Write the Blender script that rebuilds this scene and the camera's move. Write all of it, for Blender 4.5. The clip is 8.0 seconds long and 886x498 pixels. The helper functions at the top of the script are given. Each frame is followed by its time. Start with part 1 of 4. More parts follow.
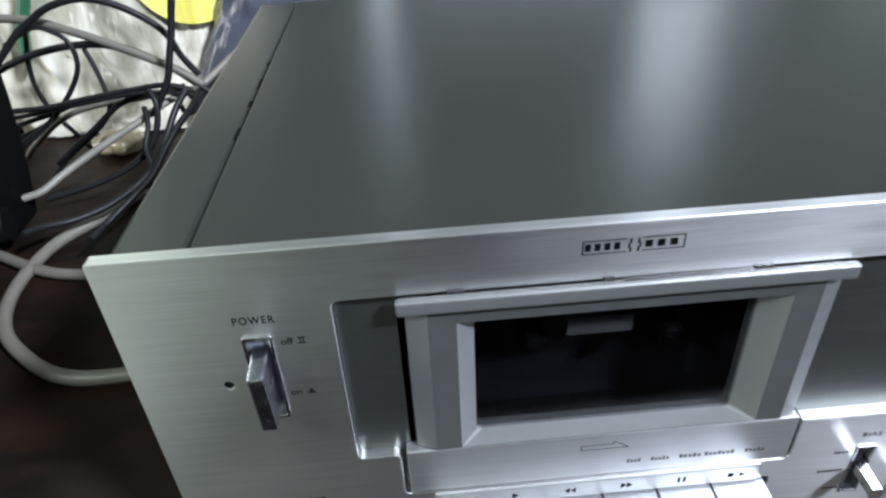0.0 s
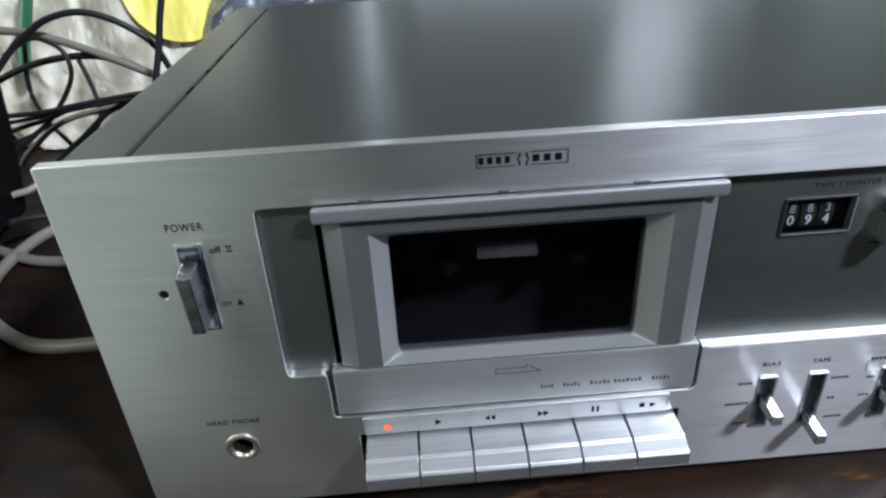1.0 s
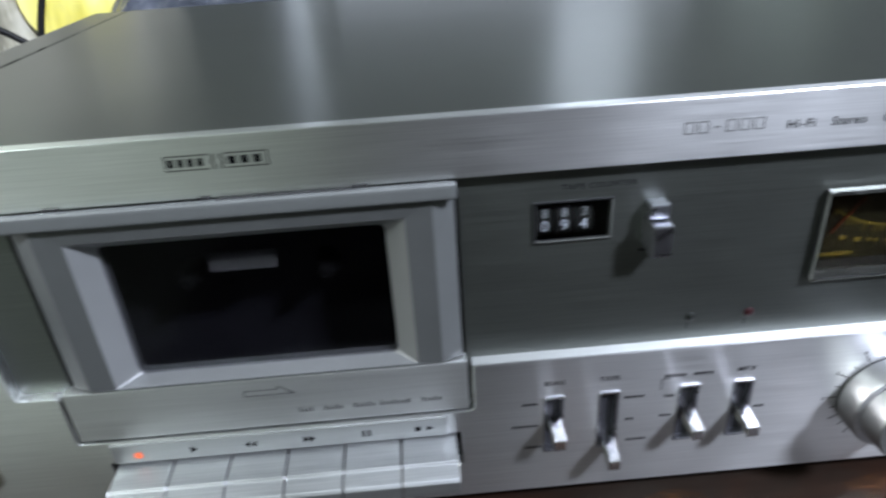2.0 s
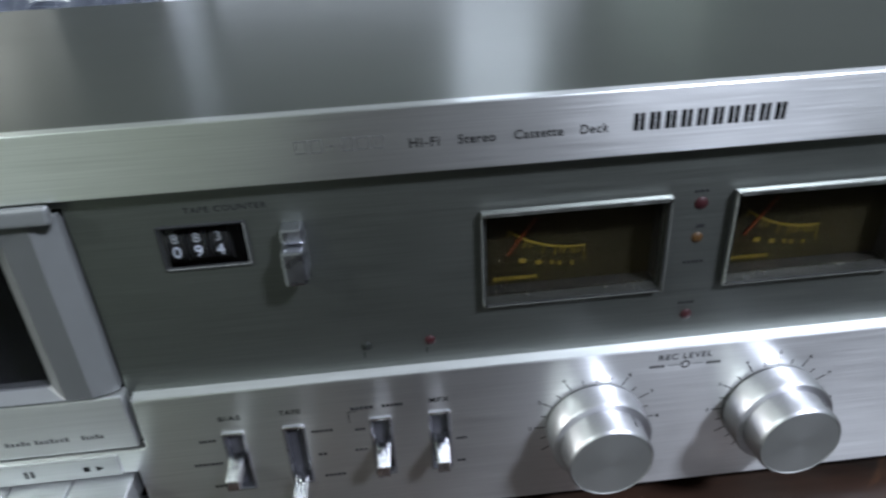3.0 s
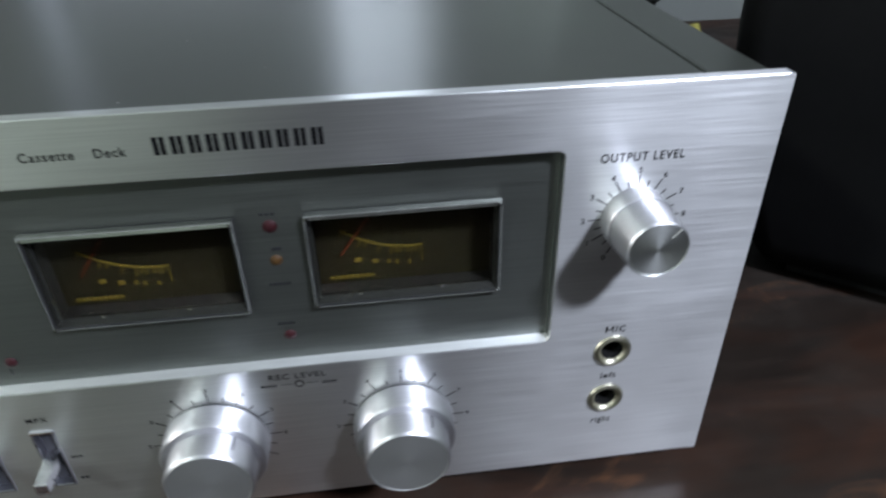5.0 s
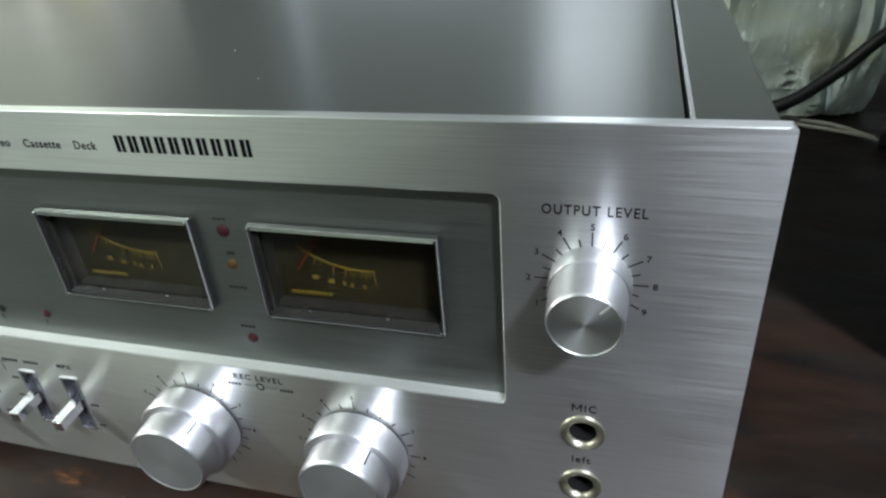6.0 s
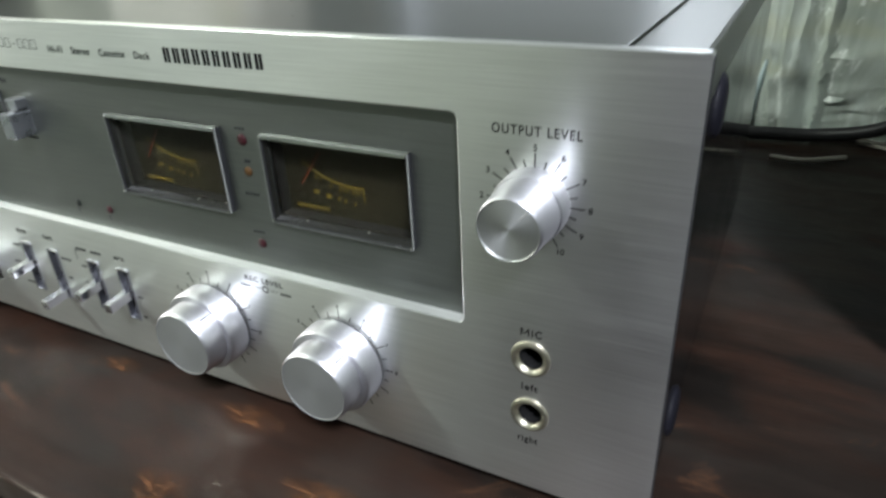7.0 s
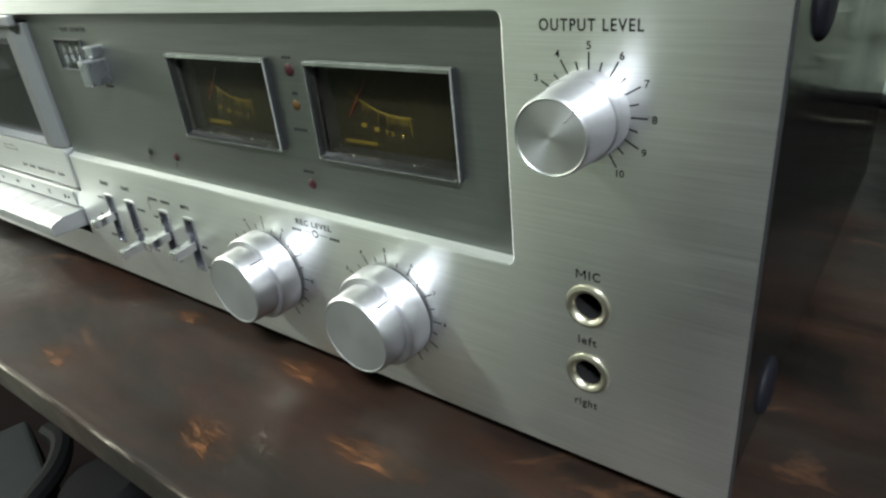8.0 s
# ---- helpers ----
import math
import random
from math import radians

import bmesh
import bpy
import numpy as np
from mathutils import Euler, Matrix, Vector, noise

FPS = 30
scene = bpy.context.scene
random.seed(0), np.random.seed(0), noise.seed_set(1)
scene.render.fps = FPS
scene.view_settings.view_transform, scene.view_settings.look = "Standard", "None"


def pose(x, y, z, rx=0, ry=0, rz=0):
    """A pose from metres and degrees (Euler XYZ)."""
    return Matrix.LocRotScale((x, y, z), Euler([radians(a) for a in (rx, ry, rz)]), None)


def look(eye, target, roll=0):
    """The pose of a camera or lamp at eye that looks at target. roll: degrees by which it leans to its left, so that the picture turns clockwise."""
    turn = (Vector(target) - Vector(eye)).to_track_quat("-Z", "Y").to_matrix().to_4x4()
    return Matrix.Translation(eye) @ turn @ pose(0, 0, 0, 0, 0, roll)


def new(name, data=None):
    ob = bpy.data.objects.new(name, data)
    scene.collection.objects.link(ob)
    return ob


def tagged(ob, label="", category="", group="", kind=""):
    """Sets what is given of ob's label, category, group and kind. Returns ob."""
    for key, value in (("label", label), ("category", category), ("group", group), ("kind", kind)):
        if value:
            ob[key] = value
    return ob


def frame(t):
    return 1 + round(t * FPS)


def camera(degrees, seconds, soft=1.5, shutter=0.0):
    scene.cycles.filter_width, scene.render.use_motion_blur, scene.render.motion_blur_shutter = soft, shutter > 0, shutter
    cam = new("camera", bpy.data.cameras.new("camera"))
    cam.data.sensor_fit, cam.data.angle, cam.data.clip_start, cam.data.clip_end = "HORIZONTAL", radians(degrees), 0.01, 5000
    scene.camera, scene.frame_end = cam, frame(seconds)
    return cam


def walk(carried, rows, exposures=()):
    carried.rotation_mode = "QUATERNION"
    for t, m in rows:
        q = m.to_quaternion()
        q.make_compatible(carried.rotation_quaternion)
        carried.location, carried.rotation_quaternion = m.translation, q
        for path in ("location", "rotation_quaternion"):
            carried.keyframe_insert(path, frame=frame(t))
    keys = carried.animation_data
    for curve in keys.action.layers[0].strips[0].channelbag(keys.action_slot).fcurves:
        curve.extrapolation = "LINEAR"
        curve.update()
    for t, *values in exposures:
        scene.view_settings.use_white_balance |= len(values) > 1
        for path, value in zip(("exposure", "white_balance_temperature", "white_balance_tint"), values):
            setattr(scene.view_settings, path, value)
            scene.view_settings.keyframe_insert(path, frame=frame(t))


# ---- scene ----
SHUTTER = 0.36
cam = camera(68.0, 8.0, soft=2.4, shutter=SHUTTER)
# seconds, place in metres, yaw, pitch, roll
PATH = [
    (0.0, 0.0710, -0.1179, 0.2077, -4.36, -34.15, 2.67),
    (0.5, 0.0741, -0.1402, 0.1954, -6.08, -30.24, 2.44),
    (0.7, 0.0814, -0.1506, 0.1884, -5.53, -29.74, 2.16),
    (1.0, 0.0916, -0.1519, 0.1874, -3.81, -29.75, 2.65),
    (1.5, 0.1153, -0.1496, 0.1772, -2.07, -28.83, 3.70),
    (2.0, 0.1638, -0.1429, 0.1757, -3.69, -28.76, 3.36),
    (2.2, 0.1832, -0.1403, 0.1773, -4.40, -28.73, 3.23),
    (3.3, 0.2658, -0.1364, 0.1657, -6.08, -27.84, 3.14),
    (3.5, 0.2778, -0.1366, 0.1640, -6.79, -27.37, 3.47),
    (4.0, 0.3167, -0.1352, 0.1641, -7.54, -27.71, 3.75),
    (4.5, 0.3238, -0.1355, 0.1721, -9.31, -30.04, 3.16),
    (4.8, 0.3274, -0.1338, 0.1766, -9.77, -31.64, 2.02),
    (5.0, 0.3445, -0.1325, 0.1776, -7.41, -32.52, 1.02),
    (5.1, 0.3572, -0.1291, 0.1786, -3.36, -32.52, 1.65),
    (5.2, 0.3721, -0.1236, 0.1812, 0.67, -32.52, 2.20),
    (6.3, 0.4223, -0.1154, 0.1699, 17.71, -29.07, 3.81),
    (6.5, 0.4346, -0.1244, 0.1696, 19.99, -28.55, 3.05),
    (6.7, 0.4446, -0.1271, 0.1686, 23.14, -28.45, 2.02),
    (7.0, 0.4527, -0.1267, 0.1564, 27.25, -27.70, 2.53),
    (7.3, 0.4589, -0.1179, 0.1432, 32.13, -27.48, 4.36),
    (7.5, 0.4625, -0.1135, 0.1389, 34.36, -27.18, 5.16),
    (8.0, 0.4604, -0.1129, 0.1329, 36.41, -26.82, 5.54),
]
walk(cam, [(t, pose(x, y, z, 90 + pitch, roll, yaw)) for t, x, y, z, yaw, pitch, roll in PATH],
     exposures=[(0.0, 0.19, 6060, 12), (1.0, -0.02, 6060, 13), (3.5, 0.02, 6040, 11), (4.5, 0.02, 6040, 12), (5.0, 0.07, 6040, 12), (6.3, 0.24, 6400, 7), (7.0, 0.40, 6450, 10), (8.0, 0.36, 6600, 3)])

# ---------------------------------------------------------------- light
world = bpy.data.worlds.new("world")
scene.world = world
world.use_nodes = True
world.node_tree.nodes["Background"].inputs[0].default_value = (0.75, 0.85, 0.9, 1)
world.node_tree.nodes["Background"].inputs[1].default_value = 0.05


def area(name, eye, target, w, h, watts, colour):
    d = bpy.data.lights.new(name, "AREA")
    d.shape, d.size, d.size_y, d.energy, d.color = "RECTANGLE", w, h, watts, colour
    ob = new(name, d)
    ob.matrix_world = look(eye, target)
    return ob


LAMP_A = (-1.28, -1.10, 1.52)
LAMP_B = (1.28, -1.10, 1.50)
area("ceiling_lamp_light", LAMP_A, (0.2, 0, 0), 0.24, 0.14, 25, (0.92, 1.0, 0.91))
# Unseen fill light from the side, added to brighten the clear bag
area("bag_fill_light", (-1.83, -0.20, 0.62), (-0.13, 0.42, 0.10), 0.5, 0.9, 30, (1.0, 0.98, 0.90))
area("ceiling_lamp_light", LAMP_B, (0.3, 0, 0), 0.26, 0.16, 106, (0.87, 0.91, 1.0))


# ---------------------------------------------------------------- materials
class Mat:
    """A node material with short ways to add nodes."""

    def __init__(self, name):
        self.m = bpy.data.materials.new(name)
        self.m.use_nodes = True
        self.t = self.m.node_tree
        self.b = self.t.nodes["Principled BSDF"]

    def node(self, kind, **props):
        n = self.t.nodes.new(kind)
        for k, v in props.items():
            if k == "operation":
                n.operation = v
            elif k == "blend_type":
                n.blend_type = v
            elif k == "data_type":
                n.data_type = v
        return n

    def link(self, a, b):
        self.t.links.new(a, b)

    def set(self, **kw):
        for k, v in kw.items():
            self.b.inputs[k.replace("_", " ")].default_value = v
        return self

    def coords(self, scale, space="Object"):
        c = self.node("ShaderNodeTexCoord")
        m = self.node("ShaderNodeMapping")
        m.inputs["Scale"].default_value = scale
        self.link(c.outputs[space], m.inputs["Vector"])
        return m.outputs[0]

    def noise(self, scale, vec, detail=4, rough=0.55, distortion=0.0):
        n = self.node("ShaderNodeTexNoise")
        n.inputs["Scale"].default_value = scale
        n.inputs["Detail"].default_value = detail
        n.inputs["Roughness"].default_value = rough
        n.inputs["Distortion"].default_value = distortion
        self.link(vec, n.inputs["Vector"])
        return n.outputs["Fac"]

    def ramp(self, fac, stops):
        r = self.node("ShaderNodeValToRGB")
        e = r.color_ramp.elements
        while len(e) < len(stops):
            e.new(0.5)
        for el, (p, c) in zip(e, stops):
            el.position, el.color = p, (*c, 1) if len(c) == 3 else c
        self.link(fac, r.inputs["Fac"])
        return r.outputs["Color"]

    def span(self, fac, lo, hi, a=0.0, b=1.0):
        r = self.node("ShaderNodeMapRange")
        for i, v in zip(("From Min", "From Max", "To Min", "To Max"), (lo, hi, a, b)):
            r.inputs[i].default_value = v
        self.link(fac, r.inputs["Value"])
        return r.outputs["Result"]

    def mix(self, fac, a, b, blend="MIX"):
        n = self.node("ShaderNodeMixRGB", blend_type=blend)
        for i, v in (("Fac", fac), ("Color1", a), ("Color2", b)):
            if isinstance(v, (int, float)):
                n.inputs[i].default_value = v
            elif isinstance(v, tuple):
                n.inputs[i].default_value = (*v, 1)
            else:
                self.link(v, n.inputs[i])
        return n.outputs["Color"]

    def colour(self, c):
        if isinstance(c, tuple):
            self.b.inputs["Base Color"].default_value = (*c, 1)
        else:
            self.link(c, self.b.inputs["Base Color"])
        return self

    def rough(self, r):
        if isinstance(r, float):
            self.b.inputs["Roughness"].default_value = r
        else:
            self.link(r, self.b.inputs["Roughness"])
        return self

    def bump(self, height, strength=0.2, distance=0.001):
        n = self.node("ShaderNodeBump")
        n.inputs["Strength"].default_value = strength
        n.inputs["Distance"].default_value = distance
        self.link(height, n.inputs["Height"])
        self.link(n.outputs[0], self.b.inputs["Normal"])
        return self


def brushed(name, dark, light, rough, metallic=1.0, aniso=0.75, bump=0.12, across=(0.0, 0.25, 1.0)):
    """Aluminium brushed along x, with lines at two scales and faint smudges."""
    m = Mat(name)
    fine = m.noise(1.0, m.coords((36, 2000, 2600)), 3, 0.6)
    broad = m.noise(1.0, m.coords((20, 700, 900)), 3, 0.6)
    smudge = m.noise(1.0, m.coords((22, 22, 22)), 3, 0.5)
    both = m.mix(0.2, fine, broad)
    m.colour(m.ramp(both, [(0.3, dark), (0.7, light)]))
    m.rough(m.span(m.mix(0.45, both, smudge), 0.3, 0.7, rough - 0.05, rough + 0.06))
    m.set(Metallic=metallic, Anisotropic=aniso)
    t = m.node("ShaderNodeCombineXYZ")
    for i in range(3):
        t.inputs[i].default_value = across[i]
    m.link(t.outputs[0], m.b.inputs["Tangent"])
    if bump:
        m.bump(fine, bump, 0.0002)
    return m.m


def turned(name, colour, rough, aniso=0.5):
    """Lathe-turned aluminium: the lines run round the axis y of the part."""
    m = Mat(name)
    c = m.node("ShaderNodeTexCoord")
    v = m.node("ShaderNodeVectorMath", operation="MULTIPLY")
    v.inputs[1].default_value = (1, 0, 1)
    m.link(c.outputs["Object"], v.inputs[0])
    ln = m.node("ShaderNodeVectorMath", operation="LENGTH")
    m.link(v.outputs[0], ln.inputs[0])
    nv = m.node("ShaderNodeVectorMath", operation="NORMALIZE")
    m.link(v.outputs[0], nv.inputs[0])
    m.link(nv.outputs[0], m.b.inputs["Tangent"])
    cmb = m.node("ShaderNodeCombineXYZ")
    m.link(ln.outputs["Value"], cmb.inputs[0])
    lines = m.noise(3500, cmb.outputs[0], 2)
    m.colour(m.ramp(lines, [(0.3, tuple(x * 0.92 for x in colour)), (0.7, colour)]))
    m.set(Metallic=1.0, Anisotropic=aniso).rough(rough)
    m.bump(lines, 0.08, 0.0002)
    return m.m


def plain(name, colour, rough=0.5, metallic=0.0, vary=0.12, scale=60.0, bump=0.05, coat=0.0, spec=0.5):
    m = Mat(name)
    n = m.noise(scale, m.coords((1, 1, 1)), 5)
    big = m.noise(scale * 0.12, m.coords((1, 1, 1)), 3)
    lo = tuple(x * (1 - vary) for x in colour)
    hi = tuple(min(1, x * (1 + vary)) for x in colour)
    m.colour(m.ramp(m.mix(0.5, n, big), [(0.3, lo), (0.7, hi)]))
    m.rough(m.span(n, 0.3, 0.7, max(0.02, rough - 0.06), rough + 0.06))
    m.set(Metallic=metallic, Coat_Weight=coat, Specular_IOR_Level=spec)
    if bump:
        m.bump(n, bump, 0.0005)
    return m.m


def glassy(name, colour, rough=0.02, ior=1.22):
    m = Mat(name)
    m.colour(colour).rough(rough).set(Transmission_Weight=1.0, IOR=ior)
    return m.m


ALU = brushed("brushed_aluminium", (0.68, 0.69, 0.69), (0.84, 0.85, 0.85), 0.315, 1.0, 0.78, 0.07)
ALU_DARK = brushed("brushed_grey_anodised", (0.122, 0.130, 0.121), (0.158, 0.168, 0.156), 0.44, 1.0, 0.2, 0.12)
ALU_FLAP = brushed("satin_aluminium_door", (0.54, 0.55, 0.55), (0.64, 0.65, 0.65), 0.43, 1.0, 0.3)
LEDGE_METAL = brushed("satin_aluminium_ledge", (0.60, 0.61, 0.61), (0.70, 0.71, 0.71), 0.44, 1.0, 0.3, 0.08)
LEGEND_METAL = brushed("satin_aluminium_strip", (0.40, 0.41, 0.41), (0.48, 0.49, 0.49), 0.46, 1.0, 0.2, 0.06)
KEY_METAL = brushed("worn_aluminium_key", (0.36, 0.37, 0.38), (0.52, 0.53, 0.54), 0.42, 1.0, 0.2, 0.14)
# One silver plastic in three tones, facet brightness put into the colour
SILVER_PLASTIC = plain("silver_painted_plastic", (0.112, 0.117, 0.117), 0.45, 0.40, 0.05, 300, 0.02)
DOOR_FACE = plain("shaded_silver_plastic", (0.080, 0.083, 0.083), 0.45, 0.5, 0.05, 300, 0.02)
DOOR_BRIGHT = plain("lit_silver_plastic", (0.152, 0.157, 0.157), 0.45, 0.3, 0.05, 300, 0.02)
KNOB_SIDE = brushed("satin_aluminium_knob", (0.41, 0.41, 0.43), (0.48, 0.48, 0.50), 0.42, 1.0, 0.5, 0.0, (0.05, 1.0, 0.05))
KNOB_FACE_DULL = turned("dull_turned_face", (0.33, 0.335, 0.33), 0.55, 0.1)
KNOB_FACE = turned("turned_aluminium_face", (0.37, 0.38, 0.37), 0.50)
SLOT_DARK = plain("dark_slot_plastic", (0.02, 0.02, 0.023), 0.7, 0.0, 0.15, 200, 0.0, 0.0, 0.15)
SLOT_GREY = plain("blue_grey_plastic", (0.13, 0.14, 0.17), 0.35, 0.3, 0.1, 200, 0.0)
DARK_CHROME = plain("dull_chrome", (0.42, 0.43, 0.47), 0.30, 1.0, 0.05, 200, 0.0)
LEVER_STEEL = plain("dark_polished_steel", (0.30, 0.31, 0.34), 0.24, 1.0, 0.05, 200, 0.0)
CHROME = plain("chrome", (0.80, 0.80, 0.82), 0.10, 1.0, 0.03, 200, 0.0)
BRASS = plain("pale_brass_ring", (0.33, 0.315, 0.25), 0.36, 1.0, 0.08, 400, 0.02)
SCREW_BLACK = plain("blued_black_screw", (0.004, 0.004, 0.006), 0.5, 0.0, 0.2, 300, 0.05, 0.0, 0.15)
BLACK = plain("black_plastic", (0.012, 0.012, 0.013), 0.45, 0.0, 0.2, 300)
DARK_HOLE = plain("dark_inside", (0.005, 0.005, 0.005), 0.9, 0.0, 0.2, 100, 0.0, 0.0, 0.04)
BAY_GREY = plain("dark_grey_mechanism", (0.012, 0.0118, 0.016), 0.6, 0.0, 0.4, 40)
INK = plain("black_print", (0.003, 0.003, 0.0035), 0.8, 0.0, 0.1, 400, 0.0, 0.0, 0.03)
SMALL_INK = plain("worn_black_print", (0.010, 0.010, 0.011), 0.7, 0.0, 0.2, 400, 0.0, 0.0, 0.1)
FAINT_INK = plain("grey_print", (0.045, 0.045, 0.045), 0.5, 0.0, 0.1, 400, 0.0)
RED_INK = plain("orange_red_print", (0.75, 0.12, 0.03), 0.5, 0.0, 0.1, 400, 0.0)
RED_LENS = plain("dark_red_lens", (0.015, 0.0014, 0.0026), 0.5, 0.0, 0.1, 400, 0.0, 0.0, 0.25)
AMBER_LENS = plain("amber_lens", (0.032, 0.015, 0.003), 0.5, 0.0, 0.1, 400, 0.0, 0.0, 0.25)
DARK_LENS = plain("dark_green_lens", (0.004, 0.0052, 0.0042), 0.5, 0.0, 0.1, 400, 0.0, 0.0, 0.25)


def make_cover():
    m = Mat("dark_grey_satin_paint")
    n = m.noise(1500, m.coords((1, 1, 1)), 2)
    big = m.noise(9, m.coords((1, 1, 1)), 4)
    m.colour(m.ramp(big, [(0.3, (0.0150, 0.0166, 0.0142)), (0.7, (0.0200, 0.0220, 0.0186))]))
    m.rough(m.span(big, 0.3, 0.7, 0.28, 0.315)).set(Specular_IOR_Level=0.5)
    m.bump(n, 0.02, 0.0001)
    return m.m


COVER = make_cover()
SIDE_GLOSS = plain("glossy_black_side_paint", (0.004, 0.004, 0.004), 0.10, 0.0, 0.1, 40, 0.0, 0.0, 0.5)
METER_PLATE = plain("dark_olive_meter_scale", (0.0056, 0.0050, 0.0026), 0.8, 0.0, 0.15, 80, 0.0, 0.0, 0.04)
SCALE_INK = plain("yellow_scale_print", (0.060, 0.046, 0.008), 0.7, 0.0, 0.1, 300, 0.0, 0.0, 0.05)
NEEDLE = plain("orange_red_needle", (0.036, 0.008, 0.003), 0.7, 0.0, 0.1, 300, 0.0, 0.0, 0.05)
GLASS = glassy("clear_plastic_window", (0.93, 0.94, 0.93))
METER_GLASS = glassy("brownish_meter_window", (0.80, 0.76, 0.66), 0.10, 1.16)
SMOKE = glassy("smoked_window", (0.19, 0.19, 0.205), 0.12, 1.16)
# One clear bezel in dark, bright and pale copies, light put into colour
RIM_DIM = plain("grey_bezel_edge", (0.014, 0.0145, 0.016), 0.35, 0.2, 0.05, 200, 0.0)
RIM_BRIGHT = plain("highlight_bezel_edge", (0.46, 0.47, 0.46), 0.15, 1.0, 0.05, 200, 0.0)
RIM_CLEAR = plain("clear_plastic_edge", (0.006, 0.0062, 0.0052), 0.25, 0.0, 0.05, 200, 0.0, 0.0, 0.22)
RIM = plain("lit_bezel_edge", (0.17, 0.175, 0.165), 0.25, 0.3, 0.05, 200, 0.0)
DIGIT = plain("white_digit_print", (0.15, 0.16, 0.18), 0.6, 0.0, 0.06, 300, 0.0)
DIGIT_DIM = plain("greyed_digit_print", (0.07, 0.074, 0.08), 0.6, 0.0, 0.06, 300, 0.0)
LABEL_DIM = plain("dulled_paper_label", (0.085, 0.085, 0.08), 0.7, 0.0, 0.08, 200)
LABEL_GREY = plain("grey_paper_label", (0.15, 0.15, 0.14), 0.7, 0.0, 0.08, 200)
CABLE_BLACK = plain("black_cable_rubber", (0.008, 0.008, 0.0085), 0.48, 0.0, 0.2, 200, 0.05, 0.0, 0.28)
CABLE_GREY = plain("grey_cable_sheath", (0.130, 0.121, 0.100), 0.5, 0.0, 0.15, 120)
CABLE_PALE = plain("pale_cable_sheath", (0.170, 0.160, 0.132), 0.5, 0.0, 0.15, 120)
SPEAKER_BLACK = plain("black_vinyl_cabinet", (0.0032, 0.0032, 0.0034), 0.6, 0.0, 0.25, 500, 0.15, 0.0, 0.07)
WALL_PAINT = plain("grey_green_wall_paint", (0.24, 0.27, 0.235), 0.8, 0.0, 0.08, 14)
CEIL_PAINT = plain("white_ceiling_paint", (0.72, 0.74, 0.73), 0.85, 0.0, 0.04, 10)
# Unseen walls get paler and darker paint to shape reflections in the deck
PALE_PAINT = plain("pale_reflection_paint", (0.38, 0.41, 0.335), 0.8, 0.0, 0.08, 14)
DIM_PAINT = plain("dim_reflection_paint", (0.075, 0.072, 0.066), 0.7, 0.0, 0.12, 14)
# Floor in a pale and a dark tone to steer reflections in the panel
FLOOR_PALE = plain("pale_reflection_floor", (0.235, 0.245, 0.21), 0.5, 0.0, 0.12, 12)
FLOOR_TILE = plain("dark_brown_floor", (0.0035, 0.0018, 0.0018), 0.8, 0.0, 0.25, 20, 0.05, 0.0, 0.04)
WHITE_PAINT = plain("white_paint", (0.74, 0.76, 0.78), 0.5, 0.0, 0.05, 40)
def make_sticker():
    m = Mat("lemon_yellow_paper_label")
    big = m.noise(1.0, m.coords((45, 45, 12)), 3, 0.5, 0.4)
    fine = m.noise(160, m.coords((1, 1, 1)), 4)
    c = m.ramp(big, [(0.35, (0.88, 0.82, 0.40)), (0.5, (0.88, 0.80, 0.20)), (0.64, (0.64, 0.56, 0.09))])
    m.colour(m.mix(m.span(fine, 0.4, 0.7, 0.0, 0.2), c, (0.55, 0.5, 0.25))).rough(0.3).set(Coat_Weight=0.3)
    m.bump(big, 0.3, 0.002)
    return m.m


YELLOW = make_sticker()
GREEN = plain("green_plastic", (0.03, 0.12, 0.06), 0.4, 0.0, 0.2, 60)
OLIVE = plain("olive_yellow_plastic", (0.30, 0.27, 0.05), 0.45, 0.0, 0.2, 60)
ORANGE = plain("orange_card", (0.62, 0.30, 0.16), 0.6, 0.0, 0.1, 40)
DARK_CLOTH = plain("dark_navy_cloth", (0.008, 0.009, 0.014), 0.7, 0.0, 0.2, 200, 0.1, 0.0, 0.2)
NAVY = plain("dark_blue_plastic_film", (0.075, 0.083, 0.105), 0.25, 0.0, 0.5, 50, 0.3)
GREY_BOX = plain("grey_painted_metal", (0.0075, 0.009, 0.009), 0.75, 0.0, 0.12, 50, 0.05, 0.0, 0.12)


